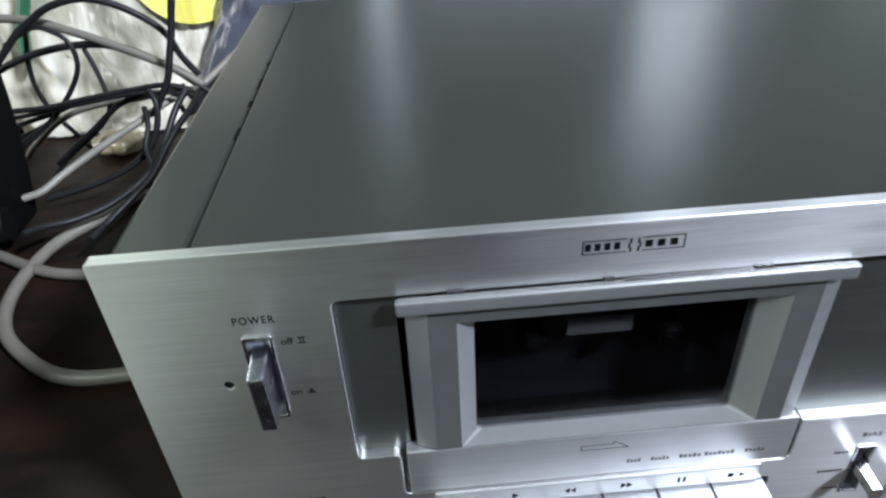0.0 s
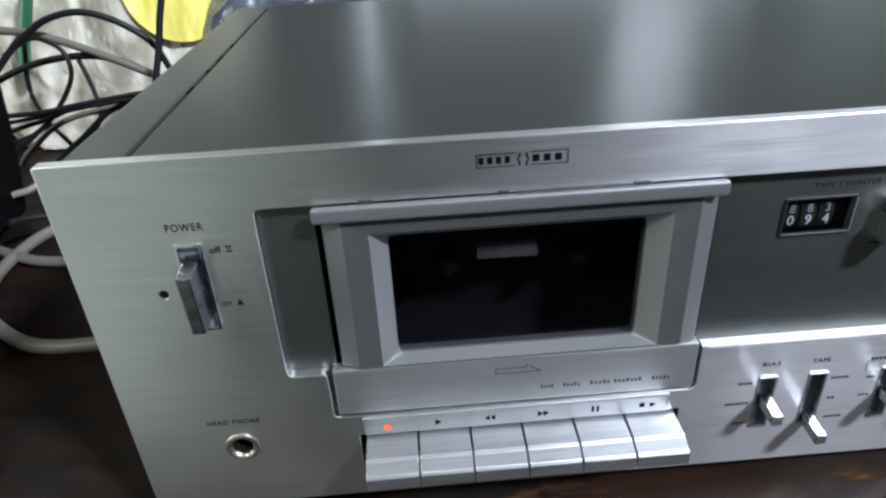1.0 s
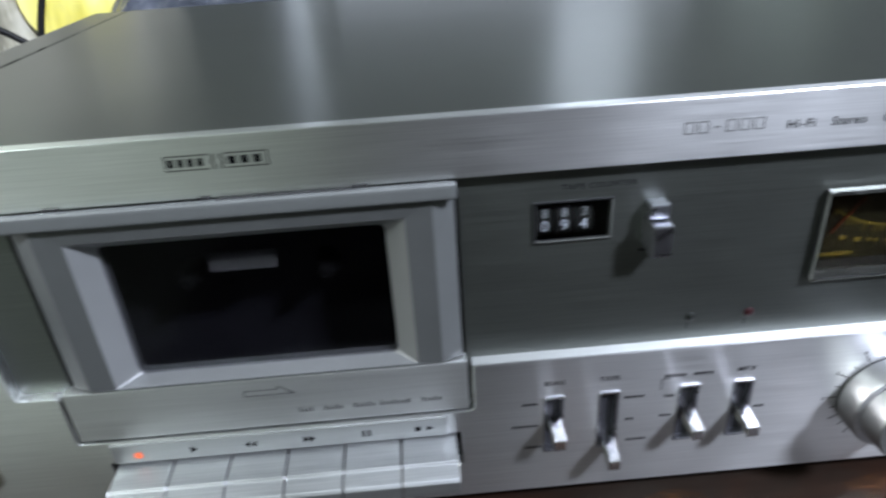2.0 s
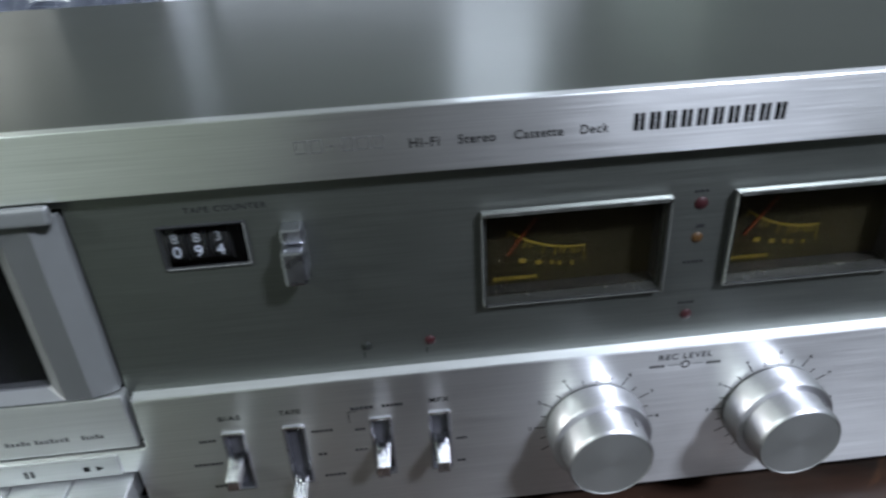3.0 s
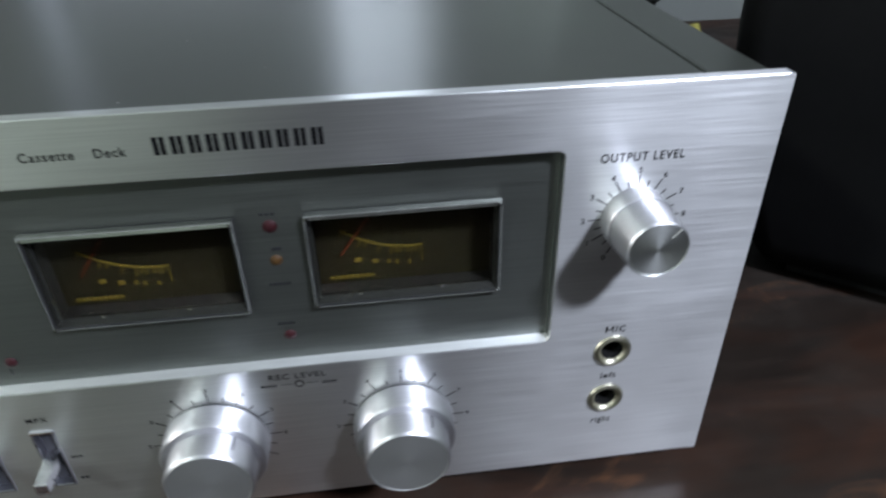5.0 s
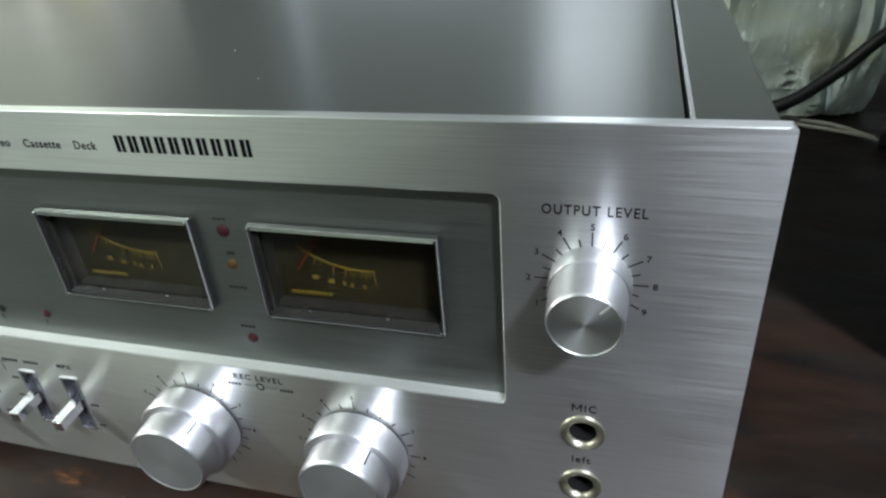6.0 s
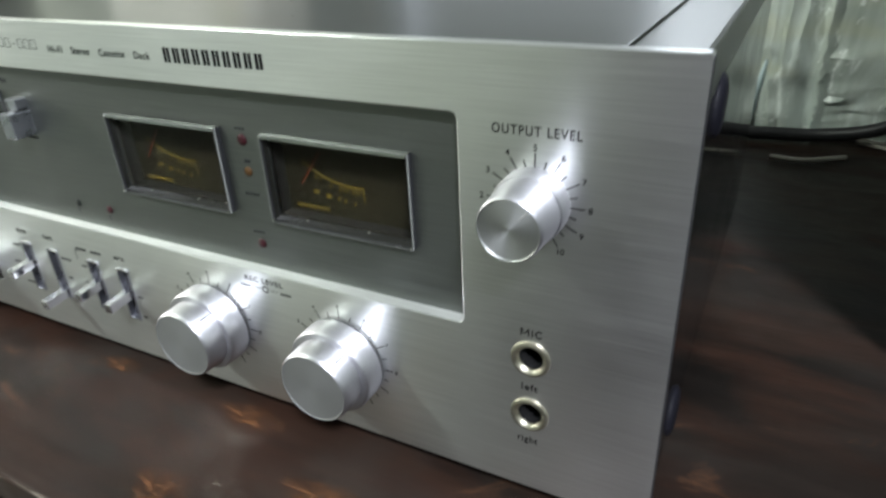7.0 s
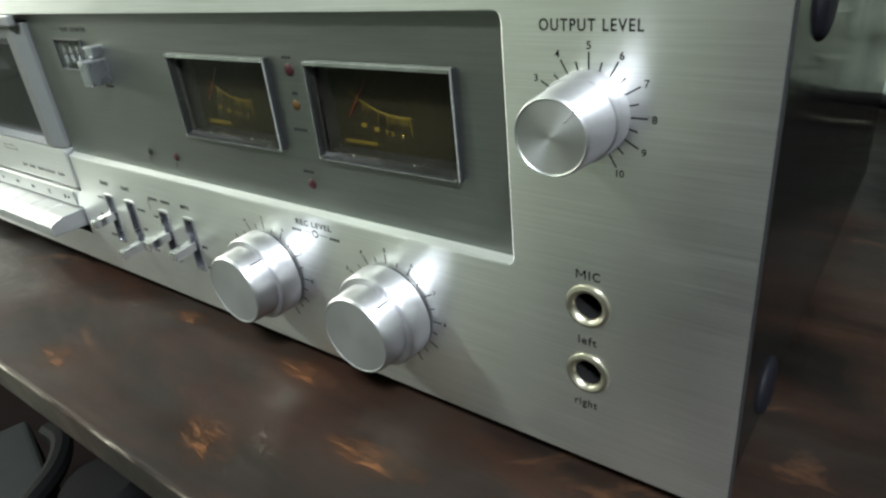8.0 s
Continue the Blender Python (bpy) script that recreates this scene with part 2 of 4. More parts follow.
def make_wood():
    m = Mat("dark_stained_wood")
    grain = m.noise(1.0, m.coords((5, 70, 70)), 6, 0.6, 0.6)
    broad = m.noise(1.0, m.coords((7, 16, 16)), 4, 0.55, 0.9)
    fine = m.noise(1.0, m.coords((26, 420, 420)), 3, 0.6)
    dirt = m.noise(16, m.coords((1, 1, 1)), 5, 0.6)
    red = m.noise(1.0, m.coords((10, 30, 10)), 4, 0.6, 0.7)
    wear = m.noise(1.0, m.coords((13, 30, 13)), 6, 0.7, 1.0)
    base = m.ramp(m.mix(0.72, grain, broad), [(0.34, (0.0023, 0.0017, 0.0014)), (0.5, (0.0072, 0.0052, 0.0040)), (0.66, (0.0137, 0.0102, 0.0079))])
    base = m.mix(m.span(red, 0.43, 0.64, 0.0, 0.52), base, (0.0223, 0.0092, 0.0053))
    base = m.mix(m.span(fine, 0.40, 0.75, 0.0, 0.28), base, (0.0043, 0.0032, 0.0029))
    base = m.mix(m.span(dirt, 0.5, 0.72, 0.0, 0.40), base, (0.0158, 0.0148, 0.0126))
    base = m.mix(m.span(wear, 0.62, 0.74, 0.0, 0.6), base, (0.0576, 0.0259, 0.0115))
    m.colour(base)
    m.rough(m.span(m.mix(0.6, dirt, wear), 0.38, 0.62, 0.34, 0.62)).set(Specular_IOR_Level=0.11)
    m.bump(m.mix(0.5, grain, fine), 0.22, 0.0006)
    return m.m


WOOD = make_wood()


def worn_edge():
    """Pale bare wood showing in broken stretches along an edge."""
    m = Mat("worn_pale_edge")
    run = m.noise(1.0, m.coords((34, 300, 300)), 5, 0.65, 0.5)
    m.colour(m.ramp(run, [(0.4, (0.10, 0.075, 0.05)), (0.65, (0.30, 0.27, 0.21))])).rough(0.6)
    m.link(m.span(run, 0.42, 0.62, 0.0, 0.65), m.b.inputs["Alpha"])
    return m.m


PALE_EDGE = worn_edge()


def scuff(name, colour, along, across, cut, most):
    """Worn patch or painted sheen: smeared streaks along the grain, thinning out to an uneven edge."""
    m = Mat(name)
    fine = m.noise(1.0, m.coords((along, across, 1)), 6, 0.7, 0.8)
    broad = m.noise(1.0, m.coords((1.6, 2.2, 1)), 4, 0.6, 1.0)
    c = m.node("ShaderNodeTexCoord")
    g = m.node("ShaderNodeTexGradient")
    g.gradient_type = "SPHERICAL"
    m.link(c.outputs["Object"], g.inputs["Vector"])
    m.colour(m.ramp(broad, [(0.35, tuple(x * 0.55 for x in colour)), (0.7, colour)])).rough(0.7).set(Specular_IOR_Level=0.12)
    streak = m.span(fine, cut, cut + 0.16)
    fade = m.span(g.outputs["Fac"], 0.0, 0.75)
    blot = m.span(broad, 0.36, 0.6)
    a = m.node("ShaderNodeMath", operation="MULTIPLY")
    b = m.node("ShaderNodeMath", operation="MULTIPLY")
    m.link(streak, a.inputs[0])
    m.link(fade, a.inputs[1])
    m.link(a.outputs[0], b.inputs[0])
    m.link(blot, b.inputs[1])
    m.link(m.span(b.outputs[0], 0.0, 1.0, 0.0, most), m.b.inputs["Alpha"])
    return m.m


def bag_film(name, tints, alpha, bump_scale):
    """Thin crumpled plastic film over pale things, crinkle glints put into its colour."""
    m = Mat(name)
    v = m.coords((1, 1, 1))
    big = m.noise(16, v, 3, 0.55, 0.6)
    fold = m.noise(1.0, m.coords((bump_scale, bump_scale, bump_scale * 0.4)), 3, 0.5, 1.6)
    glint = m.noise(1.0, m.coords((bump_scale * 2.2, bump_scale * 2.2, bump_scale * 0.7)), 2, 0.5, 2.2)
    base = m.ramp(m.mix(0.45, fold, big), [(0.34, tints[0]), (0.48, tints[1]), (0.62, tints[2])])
    # Glints painted in: noise streaks lighten the base colour
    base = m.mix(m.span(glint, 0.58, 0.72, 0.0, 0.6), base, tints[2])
    m.colour(base)
    m.rough(0.16).set(Specular_IOR_Level=0.8, Coat_Weight=0.4, Coat_Roughness=0.08)
    m.b.inputs["Alpha"].default_value = alpha
    m.bump(m.mix(0.4, fold, glint), 0.6, 0.006)
    return m.m


FILM_LEFT = bag_film("clear_crumpled_film", ((0.12, 0.12, 0.09), (0.47, 0.45, 0.35), (0.90, 0.88, 0.76)), 1.0, 30)
TAN_FILM = bag_film("tan_film", ((0.10, 0.08, 0.05), (0.30, 0.25, 0.15), (0.55, 0.48, 0.32)), 1.0, 60)
def milky():
    """Milky film with white creases, pale goods pressing against it from inside."""
    m = Mat("milky_plastic_film")
    big = m.noise(1.0, m.coords((14, 14, 9)), 3, 0.5, 0.6)
    streak = m.noise(1.0, m.coords((62, 62, 9)), 4, 0.55, 0.9)
    crease = m.noise(1.0, m.coords((70, 70, 26)), 5, 0.6, 2.2)
    warm = m.noise(1.0, m.coords((9, 9, 22)), 2, 0.5, 0.3)
    base = m.ramp(streak, [(0.32, (0.38, 0.42, 0.37)), (0.5, (0.50, 0.55, 0.50)), (0.66, (0.66, 0.72, 0.68))])
    base = m.mix(m.span(big, 0.4, 0.62, 0.0, 0.55), base, (0.46, 0.55, 0.54))
    base = m.mix(m.span(warm, 0.52, 0.66, 0.0, 0.5), base, (0.55, 0.54, 0.32))
    base = m.mix(m.span(crease, 0.58, 0.66, 0.0, 0.85), base, (0.86, 0.90, 0.86))
    m.colour(base).rough(0.26).set(Specular_IOR_Level=0.6)
    m.bump(crease, 0.35, 0.003)
    return m.m


MILKY = milky()
CLOTH = [plain("pale_blue_cloth", (0.46, 0.56, 0.58), 0.8, 0.0, 0.15, 120), plain("white_cloth", (0.78, 0.80, 0.72), 0.8, 0.0, 0.12, 120), plain("grey_green_cloth", (0.24, 0.29, 0.27), 0.8, 0.0, 0.15, 120)]

# ---------------------------------------------------------------- helpers for things
MM = 0.001
ORIGIN = {}


def thing(name, at, label, category, group="", kind=""):
    ob = new(name)
    ob.empty_display_size = 0.02
    ob.location = at
    ORIGIN[ob] = Vector(at)
    return tagged(ob, label, category, group, kind)


def part(name, bm, material, parent, label="", at=(0, 0, 0), turn=None, smooth=False):
    """Links a bmesh, in metres round the point at, as one mesh under a thing or part."""
    me = bpy.data.meshes.new(name)
    bmesh.ops.recalc_face_normals(bm, faces=bm.faces)
    bm.to_mesh(me)
    bm.free()
    if smooth:
        for p in me.polygons:
            p.use_smooth = True
        me.set_sharp_from_angle(angle=radians(38))
    me.materials.append(material)
    ob = new(name, me)
    if parent:
        ob.parent = parent
        ob.location = Vector(at) - ORIGIN[parent]
    else:
        ob.location = at
    if turn:
        ob.rotation_euler = turn
    ORIGIN[ob] = Vector(at)
    if label:
        tagged(ob, label)
    return ob


def box(bm, x0, x1, y0, y1, z0, z1, bevel=0.0, segments=2):
    """A box in millimetres, its edges rounded by bevel."""
    made = bmesh.ops.create_cube(bm, size=1.0)["verts"]
    for v in made:
        v.co = Vector(((x0 + x1) / 2 + v.co.x * (x1 - x0), (y0 + y1) / 2 + v.co.y * (y1 - y0), (z0 + z1) / 2 + v.co.z * (z1 - z0))) * MM
    if bevel:
        edges = {e for v in made for e in v.link_edges}
        bmesh.ops.bevel(bm, geom=list(edges), offset=bevel * MM, segments=segments, profile=0.6, affect="EDGES")
    return bm


def boxed(*a, **k):
    return box(bmesh.new(), *a, **k)


def lathe(profile, steps=64, bm=None):
    """Turns (radius, y) pairs in millimetres round the y axis."""
    bm = bm or bmesh.new()
    rings = []
    for r, y in profile:
        if r <= 1e-6:
            rings.append([bm.verts.new((0, y * MM, 0))])
        else:
            rings.append([bm.verts.new((r * MM * math.cos(2 * math.pi * i / steps), y * MM, r * MM * math.sin(2 * math.pi * i / steps))) for i in range(steps)])
    for a, b in zip(rings, rings[1:]):
        for i in range(steps):
            j = (i + 1) % steps
            if len(a) == 1:
                bm.faces.new((a[0], b[i], b[j]))
            elif len(b) == 1:
                bm.faces.new((a[i], a[j], b[0]))
            else:
                bm.faces.new((a[i], a[j], b[j], b[i]))
    return bm


def rounded(points, r, n=5):
    """A closed outline with its corners rounded, in millimetres."""
    out = []
    k = len(points)
    for i in range(k):
        p, a, b = Vector(points[i]), Vector(points[i - 1]), Vector(points[(i + 1) % k])
        u, v = (a - p).normalized(), (b - p).normalized()
        for s in range(n + 1):
            t = s / n
            out.append(tuple((p + u * r) * (1 - t) ** 2 + p * 2 * t * (1 - t) + (p + v * r) * t * t))
    return out


def rect(x0, x1, z0, z1, r=0.0):
    pts = [(x0, z0), (x1, z0), (x1, z1), (x0, z1)]
    return rounded(pts, r) if r else pts


def circle(x, z, r, n=32):
    return [(x + r * math.cos(2 * math.pi * i / n), z + r * math.sin(2 * math.pi * i / n)) for i in range(n)]


def plate(outer, holes, y0, y1, bevel=0.0):
    """A flat plate between y0 and y1 with holes through it, in millimetres."""
    bm = bmesh.new()
    edges = []
    for loop in [outer, *holes]:
        vs = [bm.verts.new((x * MM, y0 * MM, z * MM)) for x, z in loop]
        edges += [bm.edges.new((vs[i - 1], vs[i])) for i in range(len(vs))]
    bmesh.ops.triangle_fill(bm, use_beauty=True, use_dissolve=False, edges=edges)
    faces = list(bm.faces)
    made = bmesh.ops.extrude_face_region(bm, geom=faces)["geom"]
    bmesh.ops.translate(bm, verts=[g for g in made if isinstance(g, bmesh.types.BMVert)], vec=(0, (y1 - y0) * MM, 0))
    bmesh.ops.recalc_face_normals(bm, faces=bm.faces)
    if bevel:
        rim = [e for e in bm.edges if len(e.link_faces) == 2 and all(abs(v.co.y - y0 * MM) < 1e-6 for v in e.verts)
               and e.calc_face_angle(0) > 1.2 and min(v.co.x for v in e.verts) < 0.4385]
        bmesh.ops.bevel(bm, geom=rim, offset=bevel * MM, segments=2, profile=0.5, affect="EDGES")
    return bm


def tube(points, radius, steps=10, fine=14):
    """A round cable through points (metres), smoothed."""
    pts = [Vector(p) for p in points]
    full = [pts[0] * 2 - pts[1], *pts, pts[-1] * 2 - pts[-2]]
    path = []
    for i in range(1, len(full) - 2):
        a, b, c, d = full[i - 1:i + 3]
        for s in range(fine):
            t = s / fine
            path.append(0.5 * (2 * b + (c - a) * t + (2 * a - 5 * b + 4 * c - d) * t * t + (3 * b - a - 3 * c + d) * t ** 3))
    path.append(pts[-1])
    bm = bmesh.new()
    rings = []
    side = Vector((0, 0, 1))
    for i, p in enumerate(path):
        way = (path[min(i + 1, len(path) - 1)] - path[max(i - 1, 0)]).normalized()
        u = way.cross(side)
        if u.length < 0.05:
            u = way.cross(Vector((1, 0, 0)))
        u.normalize()
        v = way.cross(u)
        rings.append([bm.verts.new(p + (u * math.cos(2 * math.pi * k / steps) + v * math.sin(2 * math.pi * k / steps)) * radius) for k in range(steps)])
    for a, b in zip(rings, rings[1:]):
        for k in range(steps):
            bm.faces.new((a[k], a[(k + 1) % steps], b[(k + 1) % steps], b[k]))
    bm.faces.new(rings[0]), bm.faces.new(list(reversed(rings[-1])))
    return bm


def letters(body, x, y, z, size, parent, material=None, align="CENTER", spread=1.0, width=0.0, name="lettering", bold=0.000016):
    """Printed words on a face that looks towards -y; x, y, z and size in millimetres, z the foot of the capitals, width that of the whole word."""
    cu = bpy.data.curves.new("print", "FONT")
    cu.body, cu.size, cu.align_x, cu.space_character, cu.extrude = body, size * MM * 1.38, align, spread, 0.00004
    cu.offset = bold * size
    tmp = bpy.data.objects.new("print", cu)
    scene.collection.objects.link(tmp)
    bpy.context.view_layer.update()
    me = bpy.data.meshes.new_from_object(tmp.evaluated_get(bpy.context.evaluated_depsgraph_get()))
    bpy.data.objects.remove(tmp)
    bpy.data.curves.remove(cu)
    bm = bmesh.new()
    bm.from_mesh(me)
    bpy.data.meshes.remove(me)
    k = width * MM / (max(v.co.x for v in bm.verts) - min(v.co.x for v in bm.verts)) if width else 1.0
    for v in bm.verts:
        v.co = Vector((v.co.x * k, -v.co.z, v.co.y))
    return part(name, bm, material or INK, parent, at=(x * MM, y * MM, z * MM))


def bars(rects, y, parent, material=None, name="print_mark", label=""):
    """Printed bars (x0, x1, z0, z1) on a face that looks towards -y."""
    small = []
    for x0, x1, z0, z1 in rects:
        h, w = z1 - z0, x1 - x0
        if material is SMALL_INK and h > 0.9 and w > 2.2:
            k = round(w / 1.15)
            small += [(x0 + w / k * i, x0 + w / k * (i + 0.74), z0 + 0.14 * h, z1 - 0.14 * h) for i in range(k)]
        else:
            small.append((x0, x1, z0, z1))
    for x0, x1, z0, z1 in small:
        part(name, boxed(x0, x1, y - 0.05, y + 0.04, z0, z1), material or INK, parent, label)


# ---------------------------------------------------------------- the cassette deck
deck = thing("cassette_deck", (0.22, 0.12, 0.0), "silver-fronted cassette deck with dark grey metal cover on a wooden table", "cassette deck")

SWITCH_X = (197.4, 213.5, 236.9, 252.9)
opening = rounded([(50.2, 115.8), (388.6, 115.8), (388.6, 60.0), (174.3, 60.0), (174.3, 43.7), (61.7, 43.7), (61.7, 61.0), (50.2, 61.0)][::-1], 2.0)
holes = [opening, rect(68.6, 170.2, 23.2, 35.9, 0.8), rect(28.8, 35.2, 81.0, 107.0, 0.8), circle(32.0, 35.1, 4.9), circle(407.2, 54.2, 4.9), circle(407.2, 36.1, 4.9), circle(22.2, 92.7, 1.25, 16)]
holes += [rect(x - 2.7, x + 2.7, 25.3, 46.2, 0.5) for x in SWITCH_X]
panel = part("front_panel", plate(rect(0, 440, 9.4, 131, 0.8), holes, 0, 3.4, 0.32), ALU, deck, "brushed aluminium front panel with black print")

# recessed plate with the counter, the meters and the cassette bay
METERS = ((266.0, 312.2), (328.2, 374.6))
bay = [rect(64.4, 172.9, 43.9, 113.2, 0.5), rect(192.2, 211.0, 95.0, 105.8, 0.4)] + [rect(x0 + 1.2, x1 - 1.2, 79.2, 102.4, 0.4) for x0, x1 in METERS]
recess = part("recess_plate", plate(rect(46, 394, 40, 121), bay, 3.0, 4.6), ALU_DARK, deck, "grey brushed plate set back behind the front")
ledge_bm = bmesh.new()
cut = [(0.10, 60.1), (2.95, 60.75), (2.95, 58.4), (0.10, 58.4)]
lft, rgt = ([ledge_bm.verts.new((x * MM, y * MM, z * MM)) for y, z in cut] for x in (174.4, 388.5))
for i in range(4):
    ledge_bm.faces.new((lft[i], lft[(i + 1) % 4], rgt[(i + 1) % 4], rgt[i]))
ledge_bm.faces.new(lft), ledge_bm.faces.new(rgt[::-1])
part("recess_ledge", ledge_bm, LEDGE_METAL, deck, "bright sloping ledge under the meters")
part("panel_end", boxed(439.9, 440.2, 0.5, 3.3, 10.2, 130.2), BLACK, deck, "dark end of the front panel")
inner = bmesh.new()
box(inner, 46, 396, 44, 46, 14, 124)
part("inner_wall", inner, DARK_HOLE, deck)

# cover, sides, feet
cover = bmesh.new()
box(cover, 20.9, 422.4, 3.5, 226, 127.2, 129.6, 0.3)
part("cover_top", cover, COVER, deck, "dark grey satin painted cover")
for x0, x1 in ((3.2, 20.2), (423.1, 438.8)):
    part("cover_edge", boxed(x0, x1, 3.5, 226, 118, 129.6, 1.1), COVER, deck)
for x0, x1 in ((3.2, 4.7), (437.3, 438.8)):
    part("cover_side", boxed(x0, x1, 3.6, 226, 11, 118.4, 0.3), SIDE_GLOSS, deck)
random.seed(4)
DUST = [(321, 31), (292, 11), (297, 60)]
for x, y in DUST:
    r = random.uniform(0.2, 0.35)
    part("dust_speck", boxed(x - r, x + r, y - r, y + r, 129.55, 129.75, 0.1, 1), LABEL_GREY, deck)
for x, y, w, d in ((19.7, 62, 0.9, 9), (19.5, 88, 1.3, 5), (19.9, 104, 0.8, 10), (19.8, 128, 0.7, 6)):
    part("paint_chip", boxed(x, x + w, y, y + d, 129.5, 129.66, 0.05, 1), DARK_HOLE, deck, "dark chip along the cover seam")
part("rear_wall", boxed(5, 437, 224, 225.6, 11, 127, 0.2), COVER, deck)
part("bottom_plate", boxed(5, 437, 4, 225, 9.6, 11, 0.2), BLACK, deck)
for x in (36, 404):
    for y in (30, 195):
        part("foot", lathe([(0, 5.0), (9, 5.0), (10, 4.0), (11, -4.2), (10.4, -5.0), (0, -5.0)], 28), BLACK, deck, at=(x * MM, y * MM, 5.0 * MM), turn=(radians(90), 0, 0), smooth=True)
for z in (112, 20):
    part("side_screw", lathe([(0, -1.7), (5.0, -1.6), (6.6, -1.2), (7.5, -0.6), (7.8, 0), (0, 0)], 32), SCREW_BLACK, deck, "black domed screw head", at=(438.8 * MM, 36 * MM, z * MM), turn=(0, 0, radians(90)), smooth=True)

# cassette door
def door_ring(loops, corners):
    """Nested frames (x0, x1, z0, z1, y) joined into one sloping surround."""
    bm = bmesh.new()
    rows = [[bm.verts.new((x * MM, y * MM, z * MM)) for x, z in rect(x0, x1, z0, z1, r)] for (x0, x1, z0, z1, y), r in zip(loops, corners)]
    n = len(rows[0])
    for a, b in zip(rows, rows[1:]):
        for i in range(n):
            bm.faces.new((a[i], a[(i + 1) % n], b[(i + 1) % n], b[i]))
    inner = [e for e in bm.edges if not e.is_boundary and e.calc_length() > 0.003 and e.calc_face_angle(0) > 0.15]
    bmesh.ops.bevel(bm, geom=inner, offset=0.2 * MM, segments=1, profile=0.5, affect="EDGES")
    return bm


DOOR = [(66.4, 171.9, 62.9, 112.4, 8), (66.4, 171.9, 62.9, 112.4, 1.6), (71.6, 166.4, 63.0, 111.4, -1.0), (78.4, 159.6, 63.1, 107.0, -0.7), (83.0, 154.4, 63.4, 103.4, 4.6), (83.0, 154.4, 63.4, 103.4, 8.6)]
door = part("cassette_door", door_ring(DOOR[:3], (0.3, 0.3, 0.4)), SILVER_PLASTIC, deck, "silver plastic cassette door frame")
part("door_face", door_ring(DOOR[2:4], (0.4, 0.6)), DOOR_FACE, door, "flat face round the window in a shaded tone")
part("window_surround", door_ring(DOOR[3:], (0.6, 2.0, 2.0)), DOOR_BRIGHT, door, "chamfers sloping in to the window in a lit tone")
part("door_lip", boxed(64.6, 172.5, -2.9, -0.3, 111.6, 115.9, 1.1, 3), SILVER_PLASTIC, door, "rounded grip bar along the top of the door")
for x, w in ((76.6, 4.0), (112.6, 2.8), (147.8, 4.4)):
    part("door_catch", boxed(x, x + w, -0.8, 0.3, 115.5, 116.5, 0.2), BLACK, door)
part("door_gap", boxed(117.0, 149.0, -1.6, -0.2, 115.75, 116.02), BLACK, door, "dark worn line on the grip bar")
flap = part("door_flap", boxed(63.3, 172.9, -0.7, 3.6, 45.4, 62.4, 0.5), ALU_FLAP, door, "brushed aluminium strip below the window")
pane = part("door_window", boxed(82.4, 155.0, 5.0, 6.2, 62.9, 104.0), SMOKE, door, "smoked dark cassette window")
pane.visible_shadow = False
bars([(111.3, 120.6, 58.35, 58.65), (111.3, 120.6, 56.6, 56.9), (111.3, 111.65, 56.6, 58.65)], -0.72, door, FAINT_INK, "arrow_mark")
tip = bmesh.new()
for quad in (((120.4, 58.3), (120.4, 59.6), (120.8, 59.6), (120.8, 58.3)), ((120.5, 59.6), (121.0, 59.6), (125.0, 56.95), (124.2, 56.95)), ((120.4, 56.6), (125.2, 56.6), (124.9, 56.95), (120.4, 56.95))):
    tip.faces.new([tip.verts.new((x * MM, -0.00075, z * MM)) for x, z in quad])
part("arrow_tip", tip, FAINT_INK, door)
for x0, x1 in ((125.2, 129.4), (132.2, 137.7), (140.4, 147.0), (147.8, 156.7), (159.6, 165.5)):
    k = max(2, round((x1 - x0) / 1.2))
    w = (x1 - x0) / k
    bars([(x0 + w * i, x0 + w * (i + 0.68), 49.6, 50.7 + 0.4 * (i % 3 == 0)) for i in range(k)], -0.72, door, FAINT_INK, "small_print")

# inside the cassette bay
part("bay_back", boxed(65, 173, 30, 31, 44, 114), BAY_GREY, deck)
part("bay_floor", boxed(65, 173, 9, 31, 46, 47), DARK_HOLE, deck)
part("bay_label", boxed(107.7, 125.0, 9.3, 9.8, 91.2, 96.8, 0.1), LABEL_DIM, deck, "pale grey label inside the bay")
for x in (99.4, 136.8):
    sp = lathe([(0, -6), (1.6, -6), (2.2, -5), (2.6, 6), (0, 6)], 18)
    for k in range(3):
        a = math.radians(120 * k)
        bmesh.ops.create_cube(sp, size=1.0, matrix=Matrix.Translation((2.6 * MM * math.cos(a), 0.0, 2.6 * MM * math.sin(a))) @ Matrix.Rotation(-a, 4, "Y") @ Matrix.Diagonal((2.4 * MM, 9 * MM, 0.9 * MM, 1)))
    part("spindle", sp, DARK_HOLE, deck, at=(x * MM, 17 * MM, 86.6 * MM))
    part("spindle_tip", lathe([(0, -1), (0.5, -0.8), (0.7, 0), (0, 0)], 12), CHROME, deck, at=(x * MM, 11 * MM, 86.6 * MM), smooth=True)

